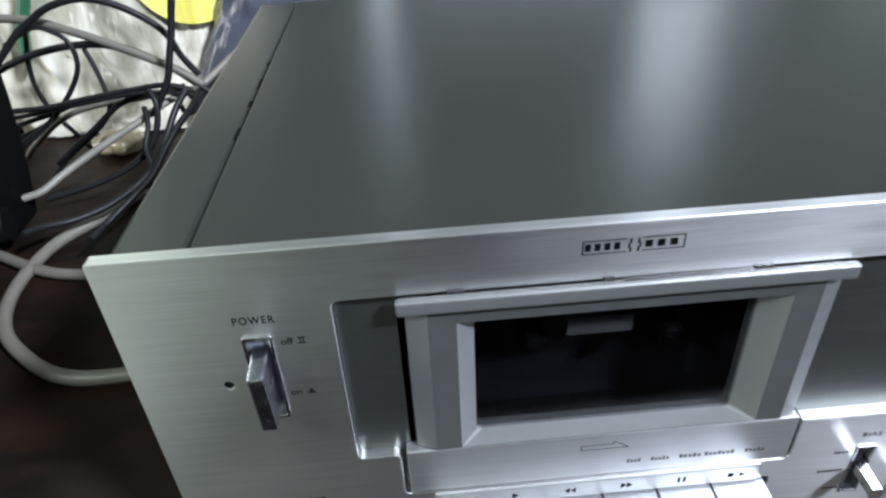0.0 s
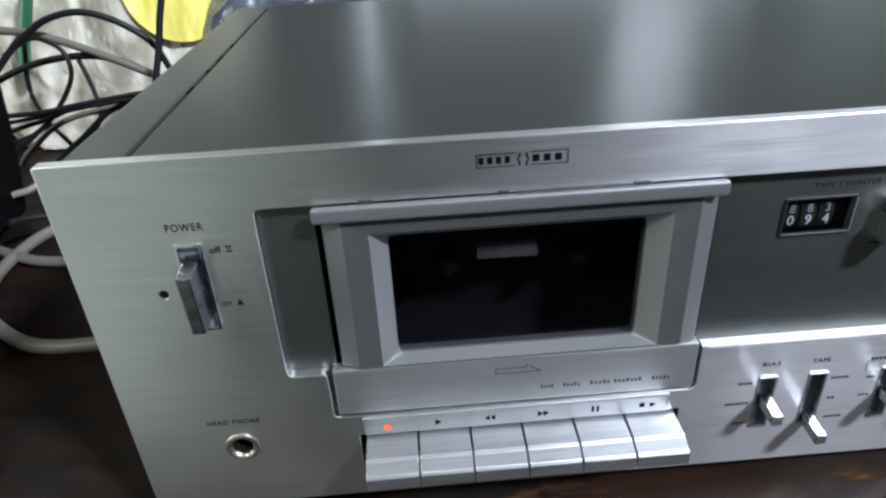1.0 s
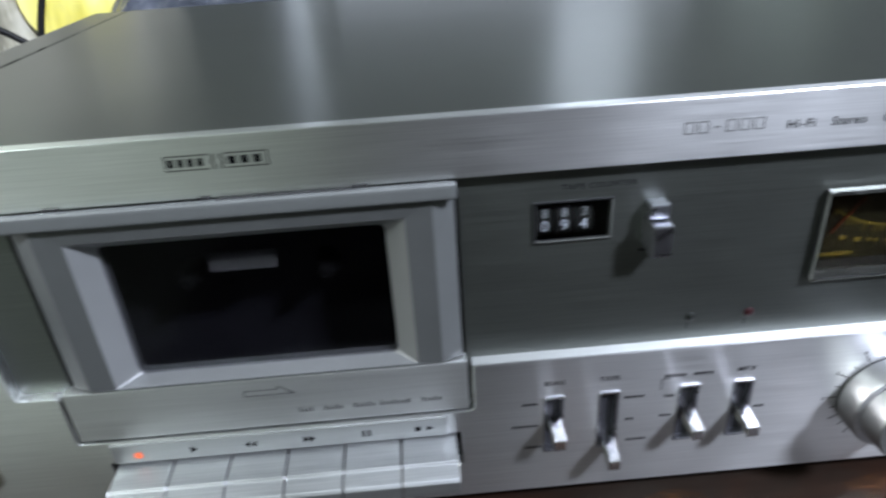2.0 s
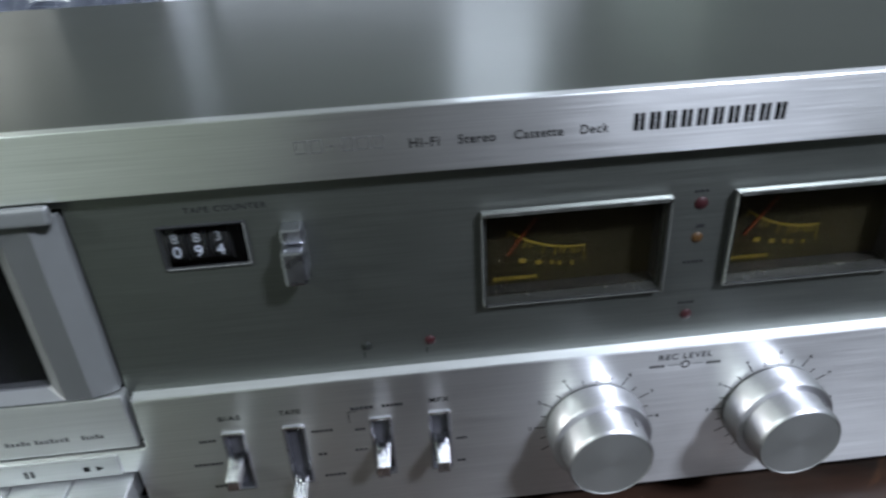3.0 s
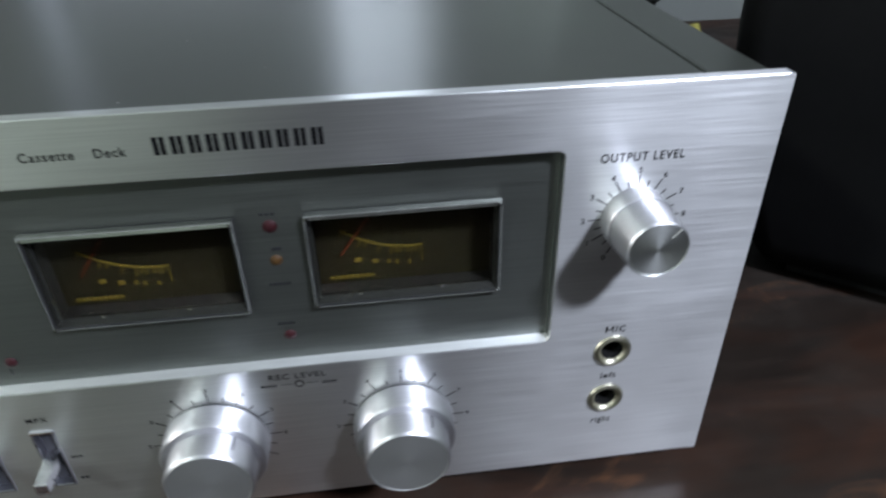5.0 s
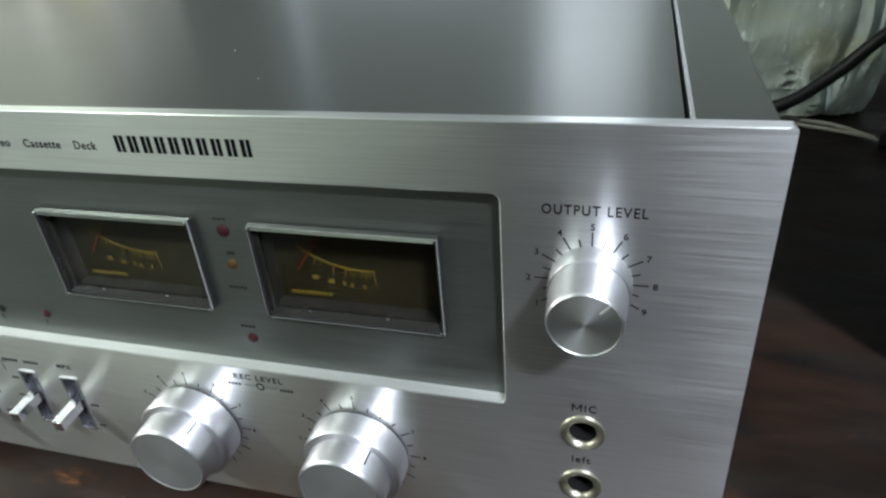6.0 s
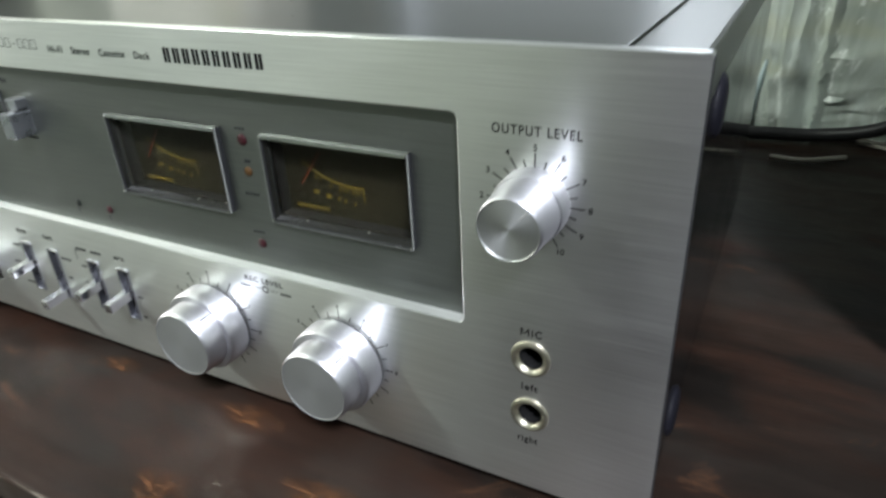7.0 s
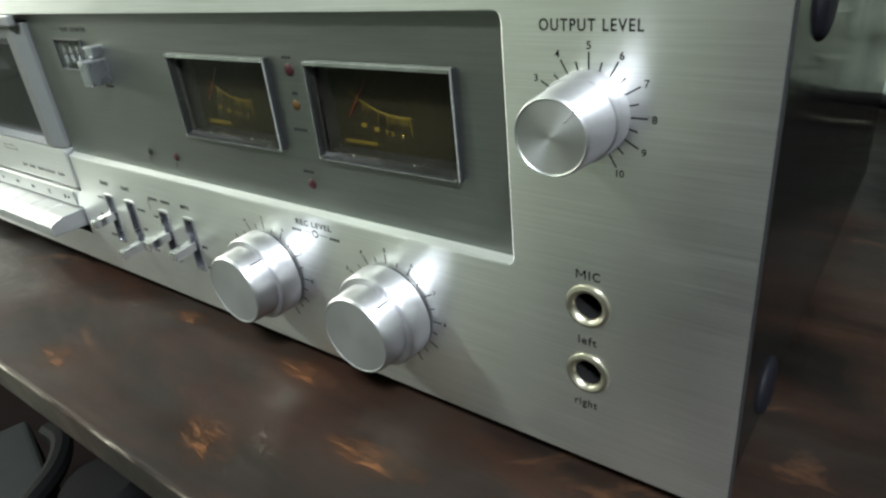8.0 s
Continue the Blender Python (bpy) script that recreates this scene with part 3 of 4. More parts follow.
# key row
part("legend_strip", boxed(70.0, 166.4, -0.7, 0.6, 36.0, 42.8, 0.5), LEGEND_METAL, deck, "raised strip with key symbols")
prof = [(4, 35.2), (-9.6, 34.6), (-9.9, 33.9), (-14.3, 32.7), (-15.0, 31.8), (-15.1, 27.8), (-14.6, 27.3), (4, 27.3)]
for i in range(6):
    x = 70.4 + 16.42 * i
    bm = bmesh.new()
    L = [bm.verts.new(((x + 0.3) * MM, y * MM, z * MM)) for y, z in prof]
    R = [bm.verts.new(((x + 16.1) * MM, y * MM, z * MM)) for y, z in prof]
    n = len(prof)
    for i in range(n):
        bm.faces.new((L[i], L[(i + 1) % n], R[(i + 1) % n], R[i]))
    bm.faces.new(L), bm.faces.new(R[::-1])
    bmesh.ops.bevel(bm, geom=list(bm.edges), offset=0.18 * MM, segments=1, affect="EDGES")
    part("key", bm, KEY_METAL, deck)


def mark(points, material=INK):
    bm = bmesh.new()
    for tri in points:
        bm.faces.new([bm.verts.new((x * MM, -0.00078, z * MM)) for x, z in tri])
    return part("key_symbol", bm, material, deck)


mark([circle(77.5, 38.8, 1.25, 20)], RED_INK)
mark([[(92.4, 38.1), (94.4, 39.3), (92.4, 40.5)]])
mark([[(109.4, 38.1), (109.4, 40.5), (107.8, 39.3)], [(111.2, 38.1), (111.2, 40.5), (109.6, 39.3)]])
mark([[(124.6, 38.1), (126.4, 39.3), (124.6, 40.5)], [(126.4, 38.1), (128.2, 39.3), (126.4, 40.5)]])
mark([rect(141.6, 142.4, 38.2, 40.6), rect(143.2, 144.0, 38.2, 40.6)])
mark([rect(156.8, 158.5, 38.5, 40.2), [(160.2, 38.4), (162.3, 39.3), (160.2, 40.2)]])

# power lever
part("power_slot", boxed(28.5, 35.5, 1.4, 2.8, 80.6, 107.4), SLOT_GREY, deck)
part("slot_frame", plate(rect(28.2, 35.4, 80.4, 107.6, 0.8), [rect(29.1, 34.5, 81.3, 106.7, 0.6)], -0.5, 2.0, 0.2), CHROME, deck)
bm = boxed(-2.0, 2.0, -9.0, 2.6, -9.4, 9.0, 0.5, 2)
for v in bm.verts:
    if v.co.y < -0.006:
        v.co.x *= 0.94
        v.co.z *= 0.98
part("power_lever", bm, LEVER_STEEL, deck, "chrome power lever", at=(31.9 * MM, 0, 94.6 * MM), turn=(radians(4), 0, 0))
part("power_lamp", lathe([(0, 0.5), (1.2, 0.5), (1.2, 2), (0, 2)], 16), DARK_LENS, deck, at=(22.2 * MM, 0, 92.7 * MM))
letters("POWER", 32.0, -0.03, 111.4, 2.2, panel, spread=1.2, width=9.5)
letters("off", 38.4, -0.03, 104.4, 2.0, panel)
bars([(41.0, 42.9, 104.4, 104.7), (41.0, 42.9, 106.1, 106.4), (41.5, 41.8, 104.4, 106.4), (42.2, 42.5, 104.4, 106.4)], 0, panel, SMALL_INK)
letters("on", 38.0, -0.03, 87.8, 2.0, panel)
bars([(40.6, 42.8, 87.8, 88.1), (41.0, 42.4, 88.1, 88.8), (41.4, 42.0, 88.8, 89.5)], 0, panel, SMALL_INK)
letters("HEAD PHONE", 31.0, -0.03, 44.6, 1.8, panel, spread=1.2, width=15.8)

# jacks
for x, z in ((32.0, 35.1), (407.2, 54.2), (407.2, 36.1)):
    j = part("jack", lathe([(3.2, 7), (3.2, 0.2), (3.7, -0.5), (4.4, -0.9), (5.1, -0.6), (5.4, 0.0), (5.4, 0.4), (4.8, 0.5), (4.8, 7)], 40), BRASS, deck, "brass-ringed headphone or microphone jack", at=(x * MM, 0, z * MM), smooth=True)
    part("jack_hole", lathe([(3.55, -0.1), (3.15, 0.5), (2.9, 1.6), (2.6, 5.0), (2.4, 14), (0, 14)], 32), DARK_HOLE, j, at=(x * MM, 0, z * MM), smooth=True)
letters("IC", 408.6, -0.03, 60.9, 2.2, panel, spread=1.25, width=2.6)
capital = bmesh.new()
for quad in (((0, 0), (0.34, 0), (0.34, 2.15), (0, 2.15)), ((1.96, 0), (2.3, 0), (2.3, 2.15), (1.96, 2.15)),
             ((0.02, 2.15), (0.4, 2.15), (1.28, 0.5), (1.02, 0.5)), ((1.9, 2.15), (2.28, 2.15), (1.28, 0.5), (1.02, 0.5))):
    capital.faces.new([capital.verts.new(((404.4 + x) * MM, -0.00006, (60.9 + z) * MM)) for x, z in quad])
part("lettering", capital, INK, panel)
letters("left", 407.0, -0.03, 44.0, 2.2, panel, spread=1.2, width=4.4)
letters("right", 406.7, -0.03, 26.2, 2.2, panel, spread=1.2, width=5.6)

# marks of the maker and the system, as plain shapes
for i in range(10):
    bars([(300.3 + 3.60 * i, 301.4 + 3.60 * i, 121.6, 125.6), (301.75 + 3.60 * i, 302.75 + 3.60 * i, 121.6, 125.6)], 0, panel, name="maker_mark")
for x0, x1 in ((107.0, 117.0), (120.6, 130.3)):
    side = (x0, x0 + 0.3) if x0 < 110 else (x1 - 0.3, x1)
    bars([(x0, x1, 123.0, 123.25), (x0, x1, 126.4, 126.65), (*side, 123.0, 126.65)], 0, panel, name="system_mark")
    k = 4 if x0 < 110 else 3
    w = (x1 - x0 - 1.2) / k
    bars([(x0 + 0.6 + w * i, x0 + 0.6 + w * (i + 0.62), 123.9, 125.8) for i in range(k)], 0, panel, name="system_mark")
for x, s in ((117.9, -1), (119.7, 1)):
    bars([(x - 0.2 + s * o, x + 0.3 + s * o, z, z + 1.2) for o, z in ((0, 123.0), (0.35, 124.15), (0, 125.3))], 0, panel, name="system_mark")
frames = []
for i in (0, 1, 3, 4, 5):
    a = 226.0 + 3.3 * i
    frames += [(a, a + 2.5, 125.0, 125.22), (a, a + 2.5, 122.3, 122.52), (a, a + 0.24, 122.5, 125.0), (a + 2.26, a + 2.5, 122.5, 125.0)]
frames += [(233.1, 234.5, 123.5, 123.8)]
bars(frames, 0, panel, FAINT_INK, name="model_mark")
for word, x, w in (("Hi-Fi", 253.8, 6.6), ("Stereo", 265.3, 8.1), ("Cassette", 279.0, 10.8), ("Deck", 291.4, 6.3)):
    letters(word, x, -0.03, 121.9, 2.1, panel, spread=1.15, width=w)

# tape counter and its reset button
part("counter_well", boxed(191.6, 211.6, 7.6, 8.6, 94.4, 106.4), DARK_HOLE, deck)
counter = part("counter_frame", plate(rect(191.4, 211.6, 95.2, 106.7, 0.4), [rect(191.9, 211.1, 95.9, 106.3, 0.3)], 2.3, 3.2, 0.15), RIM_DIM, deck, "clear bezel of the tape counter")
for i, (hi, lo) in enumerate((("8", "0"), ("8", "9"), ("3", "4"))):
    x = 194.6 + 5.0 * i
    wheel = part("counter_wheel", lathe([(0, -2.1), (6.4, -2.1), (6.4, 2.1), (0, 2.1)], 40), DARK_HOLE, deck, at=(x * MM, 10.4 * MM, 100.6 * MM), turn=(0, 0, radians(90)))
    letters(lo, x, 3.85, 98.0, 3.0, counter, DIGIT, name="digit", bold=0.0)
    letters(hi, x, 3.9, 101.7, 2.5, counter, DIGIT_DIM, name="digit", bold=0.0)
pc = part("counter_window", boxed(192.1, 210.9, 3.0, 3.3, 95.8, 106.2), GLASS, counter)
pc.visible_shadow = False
# Pale bars painted along two bezel edges as glints
bars([(192.0, 211.0, 95.6, 95.85), (211.15, 211.4, 95.6, 106.2)], 2.3, counter, RIM, "bezel_glint_line")
letters("TAPE COUNTER", 207.8, 2.97, 109.4, 1.5, recess, SMALL_INK, spread=1.2, width=18.6)
part("reset_button", boxed(219.6, 224.7, -4.6, 3.6, 92.2, 101.0, 0.6), DARK_CHROME, deck, "chrome counter reset button")
part("reset_button_top", boxed(219.6, 224.7, -1.2, 3.6, 101.4, 105.2, 0.6), DARK_CHROME, deck)
bars([(219.0, 224.6, 90.4, 91.3)], 3.0, recess, SMALL_INK)

# lever switches
TIPS = (37.0, 27.2, 36.2, 35.6)
for x, z in zip(SWITCH_X, TIPS):
    sw = part("lever_switch", plate(rect(x - 3.0, x + 3.0, 25.0, 46.5, 0.5), [rect(x - 2.35, x + 2.35, 25.7, 45.7, 0.4)], -0.35, 3.0, 0.15), DARK_CHROME, deck, "chrome-framed slot with a chrome lever")
    # Upper rim repeated in brighter chrome, its lit look put into the material
    part("slot_rim", boxed(x - 2.9, x + 2.9, -0.6, -0.3, 45.7, 46.5, 0.12), CHROME, sw, "upper rim in a brighter lit-looking chrome")
    part("switch_slot", boxed(x - 2.8, x + 2.8, 2.0, 2.9, 25.4, 46.1), SLOT_DARK, sw)
    bm = bmesh.new()
    for k in (-1, 0, 1):
        box(bm, 1.2 * k - 0.58, 1.2 * k + 0.58, -9.6, 2.8, -2.0, 1.5, 0.3)
    for v in bm.verts:
        k = max(0.0, -v.co.y / 0.0096)
        v.co.x *= 1 - 0.08 * k
        v.co.z -= 0.0012 * k
    part("lever", bm, CHROME, sw, "fluted chrome lever", at=(x * MM, 0, (z + 0.9) * MM))
letters("BIAS", 197.4, -0.03, 50.5, 1.6, panel, spread=1.2, width=5.6)
letters("TAPE", 213.3, -0.03, 50.5, 1.6, panel, spread=1.2, width=5.6)
letters("MPX", 253.0, -0.03, 49.7, 1.6, panel, spread=1.2, width=5.2)
bars([(229.3, 235.6, 49.5, 50.9), (237.7, 243.5, 49.5, 50.9), (228.4, 228.65, 45.4, 49.4), (228.4, 230.8, 49.1, 49.3)], 0, panel, SMALL_INK)
bars([(188.2, 192.8, 43.4, 44.6), (185.2, 193.0, 35.1, 36.3), (189.0, 194.2, 26.6, 27.8)], 0, panel, SMALL_INK)
bars([(218.0, 224.0, 43.0, 44.2), (218.8, 221.4, 34.6, 35.8), (219.6, 225.6, 26.3, 27.5)], 0, panel, SMALL_INK)
bars([(229.8, 232.7, 42.2, 43.4), (229.0, 232.7, 34.8, 36.0)], 0, panel, SMALL_INK)
bars([(257.3, 260.4, 35.2, 36.4), (257.3, 259.8, 26.7, 27.9)], 0, panel, SMALL_INK)


# knobs
def ticks(x, z, r0, r1, angles, numbers=(), size=1.3, gap=1.2):
    for i, a in enumerate(angles):
        s, c = math.sin(math.radians(a)), math.cos(math.radians(a))
        outer = r1 if i % 2 == 0 else r0 + (r1 - r0) * 0.55
        mid = (r0 + outer) / 2
        part("dial_tick", boxed(-0.15, 0.15, -0.05, 0.03, -(outer - r0) / 2, (outer - r0) / 2), INK, panel, at=((x + s * mid) * MM, 0, (z + c * mid) * MM), turn=(0, radians(a), 0))
    for t, a in numbers:
        s, c = math.sin(math.radians(a)), math.cos(math.radians(a))
        letters(t, x + s * (r1 + gap), -0.03, z + c * (r1 + gap) - size / 2, size, panel, name="dial_number")


OUT = (407.2, 97.1)
ticks(*OUT, 8.3, 11.5, range(-150, 151, 15), [(str(i), -150 + 30 * i) for i in range(11)], 1.45, 1.25)
RECORD = ((296.5, 36.4), (347.9, 36.4))
for kx, kz in RECORD:
    ticks(kx, kz, 14.2, 17.2, range(-150, 151, 15), [(str(i), -150 + 30 * i) for i in range(2, 9)], 1.2, 1.1)

at = (OUT[0] * MM, 0, OUT[1] * MM)
out = part("output_knob", lathe([(0, 0.2), (8.3, 0.2), (8.4, -0.3), (8.3, -4.9), (8.1, -5.2), (7.75, -5.25), (7.7, -5.6), (7.85, -5.8), (7.4, -14.6), (7.2, -15.2), (6.9, -15.5)], 72), KNOB_SIDE, deck, "satin aluminium output knob", at=at, smooth=True)
part("knob_face", lathe([(6.95, -15.5), (6.7, -15.3), (0, -15.3)], 72), KNOB_FACE, out, "turned knob face", at=at)
part("pointer_mark", boxed(-0.22, 0.22, -15.5, -15.25, 4.0, 7.0, 0.08), LABEL_GREY, out, at=at, turn=(0, radians(42), 0))
for kx, kz in RECORD:
    at = (kx * MM, 0, kz * MM)
    ring = part("record_level_ring", lathe([(0, -0.6), (13.4, -0.6), (14.0, -1.0), (14.1, -1.6), (13.9, -7.6), (13.5, -8.2), (12.4, -8.3), (0, -8.3)], 80), KNOB_SIDE, deck, "outer ring of the record level knob", at=at, smooth=True)
    part("ring_gap", lathe([(0, 0.3), (13.7, 0.3), (13.7, -0.62), (0, -0.62)], 64), BLACK, ring, at=at)
    knob = part("record_level_knob", lathe([(11.2, -8.0), (11.7, -8.5), (11.5, -15.1), (11.1, -15.8), (10.8, -16.0)], 80), KNOB_SIDE, deck, "satin aluminium record level knob", at=at, smooth=True)
    part("knob_face", lathe([(10.82, -16.0), (10.6, -15.85), (0, -15.85)], 80), KNOB_FACE_DULL, knob, "dull matt knob face", at=at)
    part("pointer_mark", boxed(-0.2, 0.2, -12.8, -8.5, 11.45, 11.72, 0.05), INK, knob, at=at, turn=(0, radians(38), 0))
letters("OUTPUT LEVEL", 407.2, -0.03, 112.3, 2.2, panel, spread=1.2, width=20.2)
letters("REC LEVEL", 320.6, -0.03, 56.0, 1.8, panel, spread=1.2, width=14.8)
bars([(310.9, 315.2, 53.4, 54.5), (326.9, 331.0, 53.2, 54.3), (316.0, 319.4, 53.95, 54.1), (322.6, 326.0, 53.9, 54.05)], 0, panel, SMALL_INK)
rg = lathe([(0.85, -0.04), (1.25, -0.04), (1.25, 0.03), (0.85, 0.03)], 20)
part("print_ring", rg, INK, panel, at=(320.9 * MM, 0, 54.0 * MM))

# lamps on the recessed plate
for x, z, mat, r in ((320.2, 100.9, RED_LENS, 1.75), (320.3, 91.5, AMBER_LENS, 1.5), (320.4, 68.5, RED_LENS, 1.6), (252.0, 68.1, RED_LENS, 1.5), (235.5, 68.1, DARK_LENS, 1.4)):
    part("signal_lamp", lathe([(0, -0.7), (r * 0.6, -0.6), (r * 0.95, -0.2), (r, 0.3), (0, 0.3)], 24), mat, deck, at=(x * MM, 3.0 * MM, z * MM), smooth=True)
bars([(318.2, 321.9, 103.6, 104.6)], 3.0, recess, SMALL_INK)
bars([(319.6, 321.8, 94.2, 95.1)], 3.0, recess, SMALL_INK)
bars([(317.6, 323.0, 84.0, 85.1)], 3.0, recess, SMALL_INK)
bars([(317.9, 322.3, 71.7, 72.8)], 3.0, recess, SMALL_INK)
bars([(234.6, 234.9, 64.2, 66.2), (250.9, 251.2, 64.2, 66.0)], 3.0, recess, SMALL_INK)


# level meters
def meter(x0, x1, z0=77.8, z1=103.8):
    """Clear bezel with sloping inner faces round a dark scale."""
    bm = bmesh.new()
    loops = [(0.0, 0.0, 0.0, 1.4), (0.0, 0.0, 0.0, 1.0), (0.06, 0.06, 0.06, 0.9), (0.2, 0.2, 0.2, 0.91)]
    rows = [[bm.verts.new((x * MM, y * MM, z * MM)) for x, z in ((x0 + s, z0 + b), (x1 - s, z0 + b), (x1 - s, z1 - t), (x0 + s, z1 - t))] for s, b, t, y in loops]
    for a, b in zip(rows, rows[1:]):
        for i in range(4):
            bm.faces.new((a[i], a[(i + 1) % 4], b[(i + 1) % 4], b[i]))
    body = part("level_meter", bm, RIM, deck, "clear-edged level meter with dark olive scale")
    # Sides take the darker copy, their shade put into the colour
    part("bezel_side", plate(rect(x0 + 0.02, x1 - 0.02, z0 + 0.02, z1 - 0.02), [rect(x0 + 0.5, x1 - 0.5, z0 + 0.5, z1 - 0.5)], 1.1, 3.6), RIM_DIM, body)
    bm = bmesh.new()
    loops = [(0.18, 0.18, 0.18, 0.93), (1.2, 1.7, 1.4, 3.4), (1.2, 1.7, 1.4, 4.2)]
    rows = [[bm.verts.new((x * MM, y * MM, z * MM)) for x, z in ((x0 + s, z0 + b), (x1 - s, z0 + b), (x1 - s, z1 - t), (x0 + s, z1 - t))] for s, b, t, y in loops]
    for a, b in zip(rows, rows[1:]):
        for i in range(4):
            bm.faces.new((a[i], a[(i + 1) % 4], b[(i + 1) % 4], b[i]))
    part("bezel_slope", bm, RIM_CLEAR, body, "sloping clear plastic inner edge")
    part("meter_box", plate(rect(x0 + 0.6, x1 - 0.6, z0 + 0.6, z1 - 0.6), [rect(x0 + 1.25, x1 - 1.25, z0 + 1.75, z1 - 1.45)], 4.25, 8.4), DARK_HOLE, body)
    part("scale_plate", boxed(x0 + 0.6, x1 - 0.6, 8.42, 9.0, z0 + 0.6, z1 - 0.6), METER_PLATE, body)
    cx, cz, r = x0 + 25.0, 117.8, 28.6
    bm = bmesh.new()
    for i in range(24):
        a = math.radians(180 + 36.5 - i * 41 / 23)
        m = Matrix.Translation(((cx + r * math.sin(a)) * MM, 8.33 * MM, (cz + r * math.cos(a)) * MM)) @ Matrix.Rotation(a, 4, "Y")
        bmesh.ops.create_cube(bm, size=1.0, matrix=m @ Matrix.Diagonal((0.94 * MM, 0.00006, 0.55 * MM, 1)))
    part("scale_arc", bm, SCALE_INK, body)
    bm = bmesh.new()
    for d, h in ((36, 1.2), (26, 2.0), (23, 1.4), (16, 2.2), (10, 2.2), (7.5, 1.6), (5.5, 1.6), (2, 1.6), (0, 2.0), (-2, 1.6), (-4.5, 4.4)):
        a = math.radians(180 + d)
        rr = r + 0.4 + h / 2
        m = Matrix.Translation(((cx + rr * math.sin(a)) * MM, 8.33 * MM, (cz + rr * math.cos(a)) * MM)) @ Matrix.Rotation(a, 4, "Y")
        bmesh.ops.create_cube(bm, size=1.0, matrix=m @ Matrix.Diagonal((0.24 * MM, 0.00006, h * MM, 1)))
    part("scale_ticks", bm, SCALE_INK, body)
    bars([(x0 + 10.5, x0 + 12.2, 85.6, 86.8), (x0 + 14.8, x0 + 16.4, 84.8, 86.0), (x0 + 18.7, x0 + 19.4, 84.5, 85.7), (x0 + 20.7, x0 + 21.4, 84.1, 85.3), (x0 + 24.0, x0 + 24.7, 83.8, 85.0)], 8.33, body, SCALE_INK, "scale_mark")
    bars([(x0 + 3.8 + 1.3 * i, x0 + 4.7 + 1.3 * i, 80.8, 81.8) for i in range(9)], 8.33, body, SCALE_INK, "scale_mark")
    bm = bmesh.new()
    a, b = Vector((x0 + 14.6, 0, 98.6)), Vector((x0 + 7.2, 0, 88.4))
    mid, way = (a + b) / 2, (b - a)
    m = Matrix.Translation((mid.x * MM, 7.6 * MM, mid.z * MM)) @ Matrix.Rotation(math.atan2(way.x, way.z), 4, "Y")
    bmesh.ops.create_cube(bm, size=1.0, matrix=m @ Matrix.Diagonal((0.5 * MM, 0.0003, way.length * MM, 1)))
    part("needle", bm, NEEDLE, body, "orange-red needle at rest")
    g = part("meter_glass", boxed(x0 + 1.22, x1 - 1.22, 3.5, 3.9, z0 + 1.72, z1 - 1.42), METER_GLASS, body)
    g.visible_shadow = False
    # Wedge in brighter metal added to carry the highlight along the top
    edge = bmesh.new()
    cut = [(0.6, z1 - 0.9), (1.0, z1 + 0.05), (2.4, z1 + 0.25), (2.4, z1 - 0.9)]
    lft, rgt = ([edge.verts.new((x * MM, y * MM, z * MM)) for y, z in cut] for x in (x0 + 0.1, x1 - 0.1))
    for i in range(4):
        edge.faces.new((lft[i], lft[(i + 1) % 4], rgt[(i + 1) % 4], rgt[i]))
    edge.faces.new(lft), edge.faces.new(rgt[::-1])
    part("bezel_top", edge, RIM_BRIGHT, body, "bevelled upper edge brightened as a highlight")
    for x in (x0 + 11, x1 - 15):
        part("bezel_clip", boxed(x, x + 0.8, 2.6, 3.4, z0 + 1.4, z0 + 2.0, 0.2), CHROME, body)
    # Bright corner pieces added as painted highlights
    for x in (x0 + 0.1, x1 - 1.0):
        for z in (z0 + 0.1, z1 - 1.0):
            part("bezel_corner_glint", boxed(x, x + 0.9, 0.55, 1.2, z, z + 0.9, 0.25), RIM_BRIGHT, body)


for x0, x1 in METERS:
    meter(x0, x1)

# ---------------------------------------------------------------- table and room
table = thing("table", (0.2, 0.22, -0.74), "worn dark-stained wooden table with scuffed top", "table")
top = boxed(-900, 1150, -59, 556, -14, 0, 1.6, 3)
tt = part("tabletop", top, WOOD, table, "dark brown wooden top with worn patches")
part("worn_edge", boxed(-880, 1130, -59.12, -58.2, -1.1, 0.08, 0.4, 2), PALE_EDGE, table, "pale worn front edge")
for x in (-860, 1110):
    for y in (-30, 480):
        part("leg", boxed(x - 25, x + 25, y - 25, y + 25, -740, -14.2, 3), WOOD, table)
# Near-black shelf, the shade under the top put into its colour
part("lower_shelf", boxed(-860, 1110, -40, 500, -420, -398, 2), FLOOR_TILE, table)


def patch(name, x, y, sx, sy, mat, turn=0):
    bm = bmesh.new()
    bmesh.ops.create_circle(bm, cap_ends=True, segments=24, radius=1.0)
    ob = part(name, bm, mat, table, at=(x * MM, y * MM, 0.0003))
    ob.scale, ob.rotation_euler = (sx * MM, sy * MM, 1), (0, 0, radians(turn))


WORN = scuff("worn_bare_wood", (0.125, 0.051, 0.018), 2.2, 9.0, 0.41, 0.95)
# Grey-olive sheen of the table top, painted on as soft patches
HAZE = scuff("painted_sheen_on_wood", (0.022, 0.020, 0.0165), 1.0, 2.0, 0.34, 0.45)
SPOT = scuff("pale_paint_spots", (0.22, 0.20, 0.155), 6.0, 10.0, 0.52, 0.9)
patch("worn_patch", 214, -44, 15, 9, WORN, 12)
patch("worn_patch", 303, -42, 15, 9, WORN, -8)
patch("worn_patch", 237, -2, 11, 5, WORN)
patch("worn_patch", 306, -4, 16, 6, WORN)
patch("worn_patch", 352, -22, 20, 6, WORN, 4)
patch("sheen_patch", 262, -30, 55, 24, HAZE)
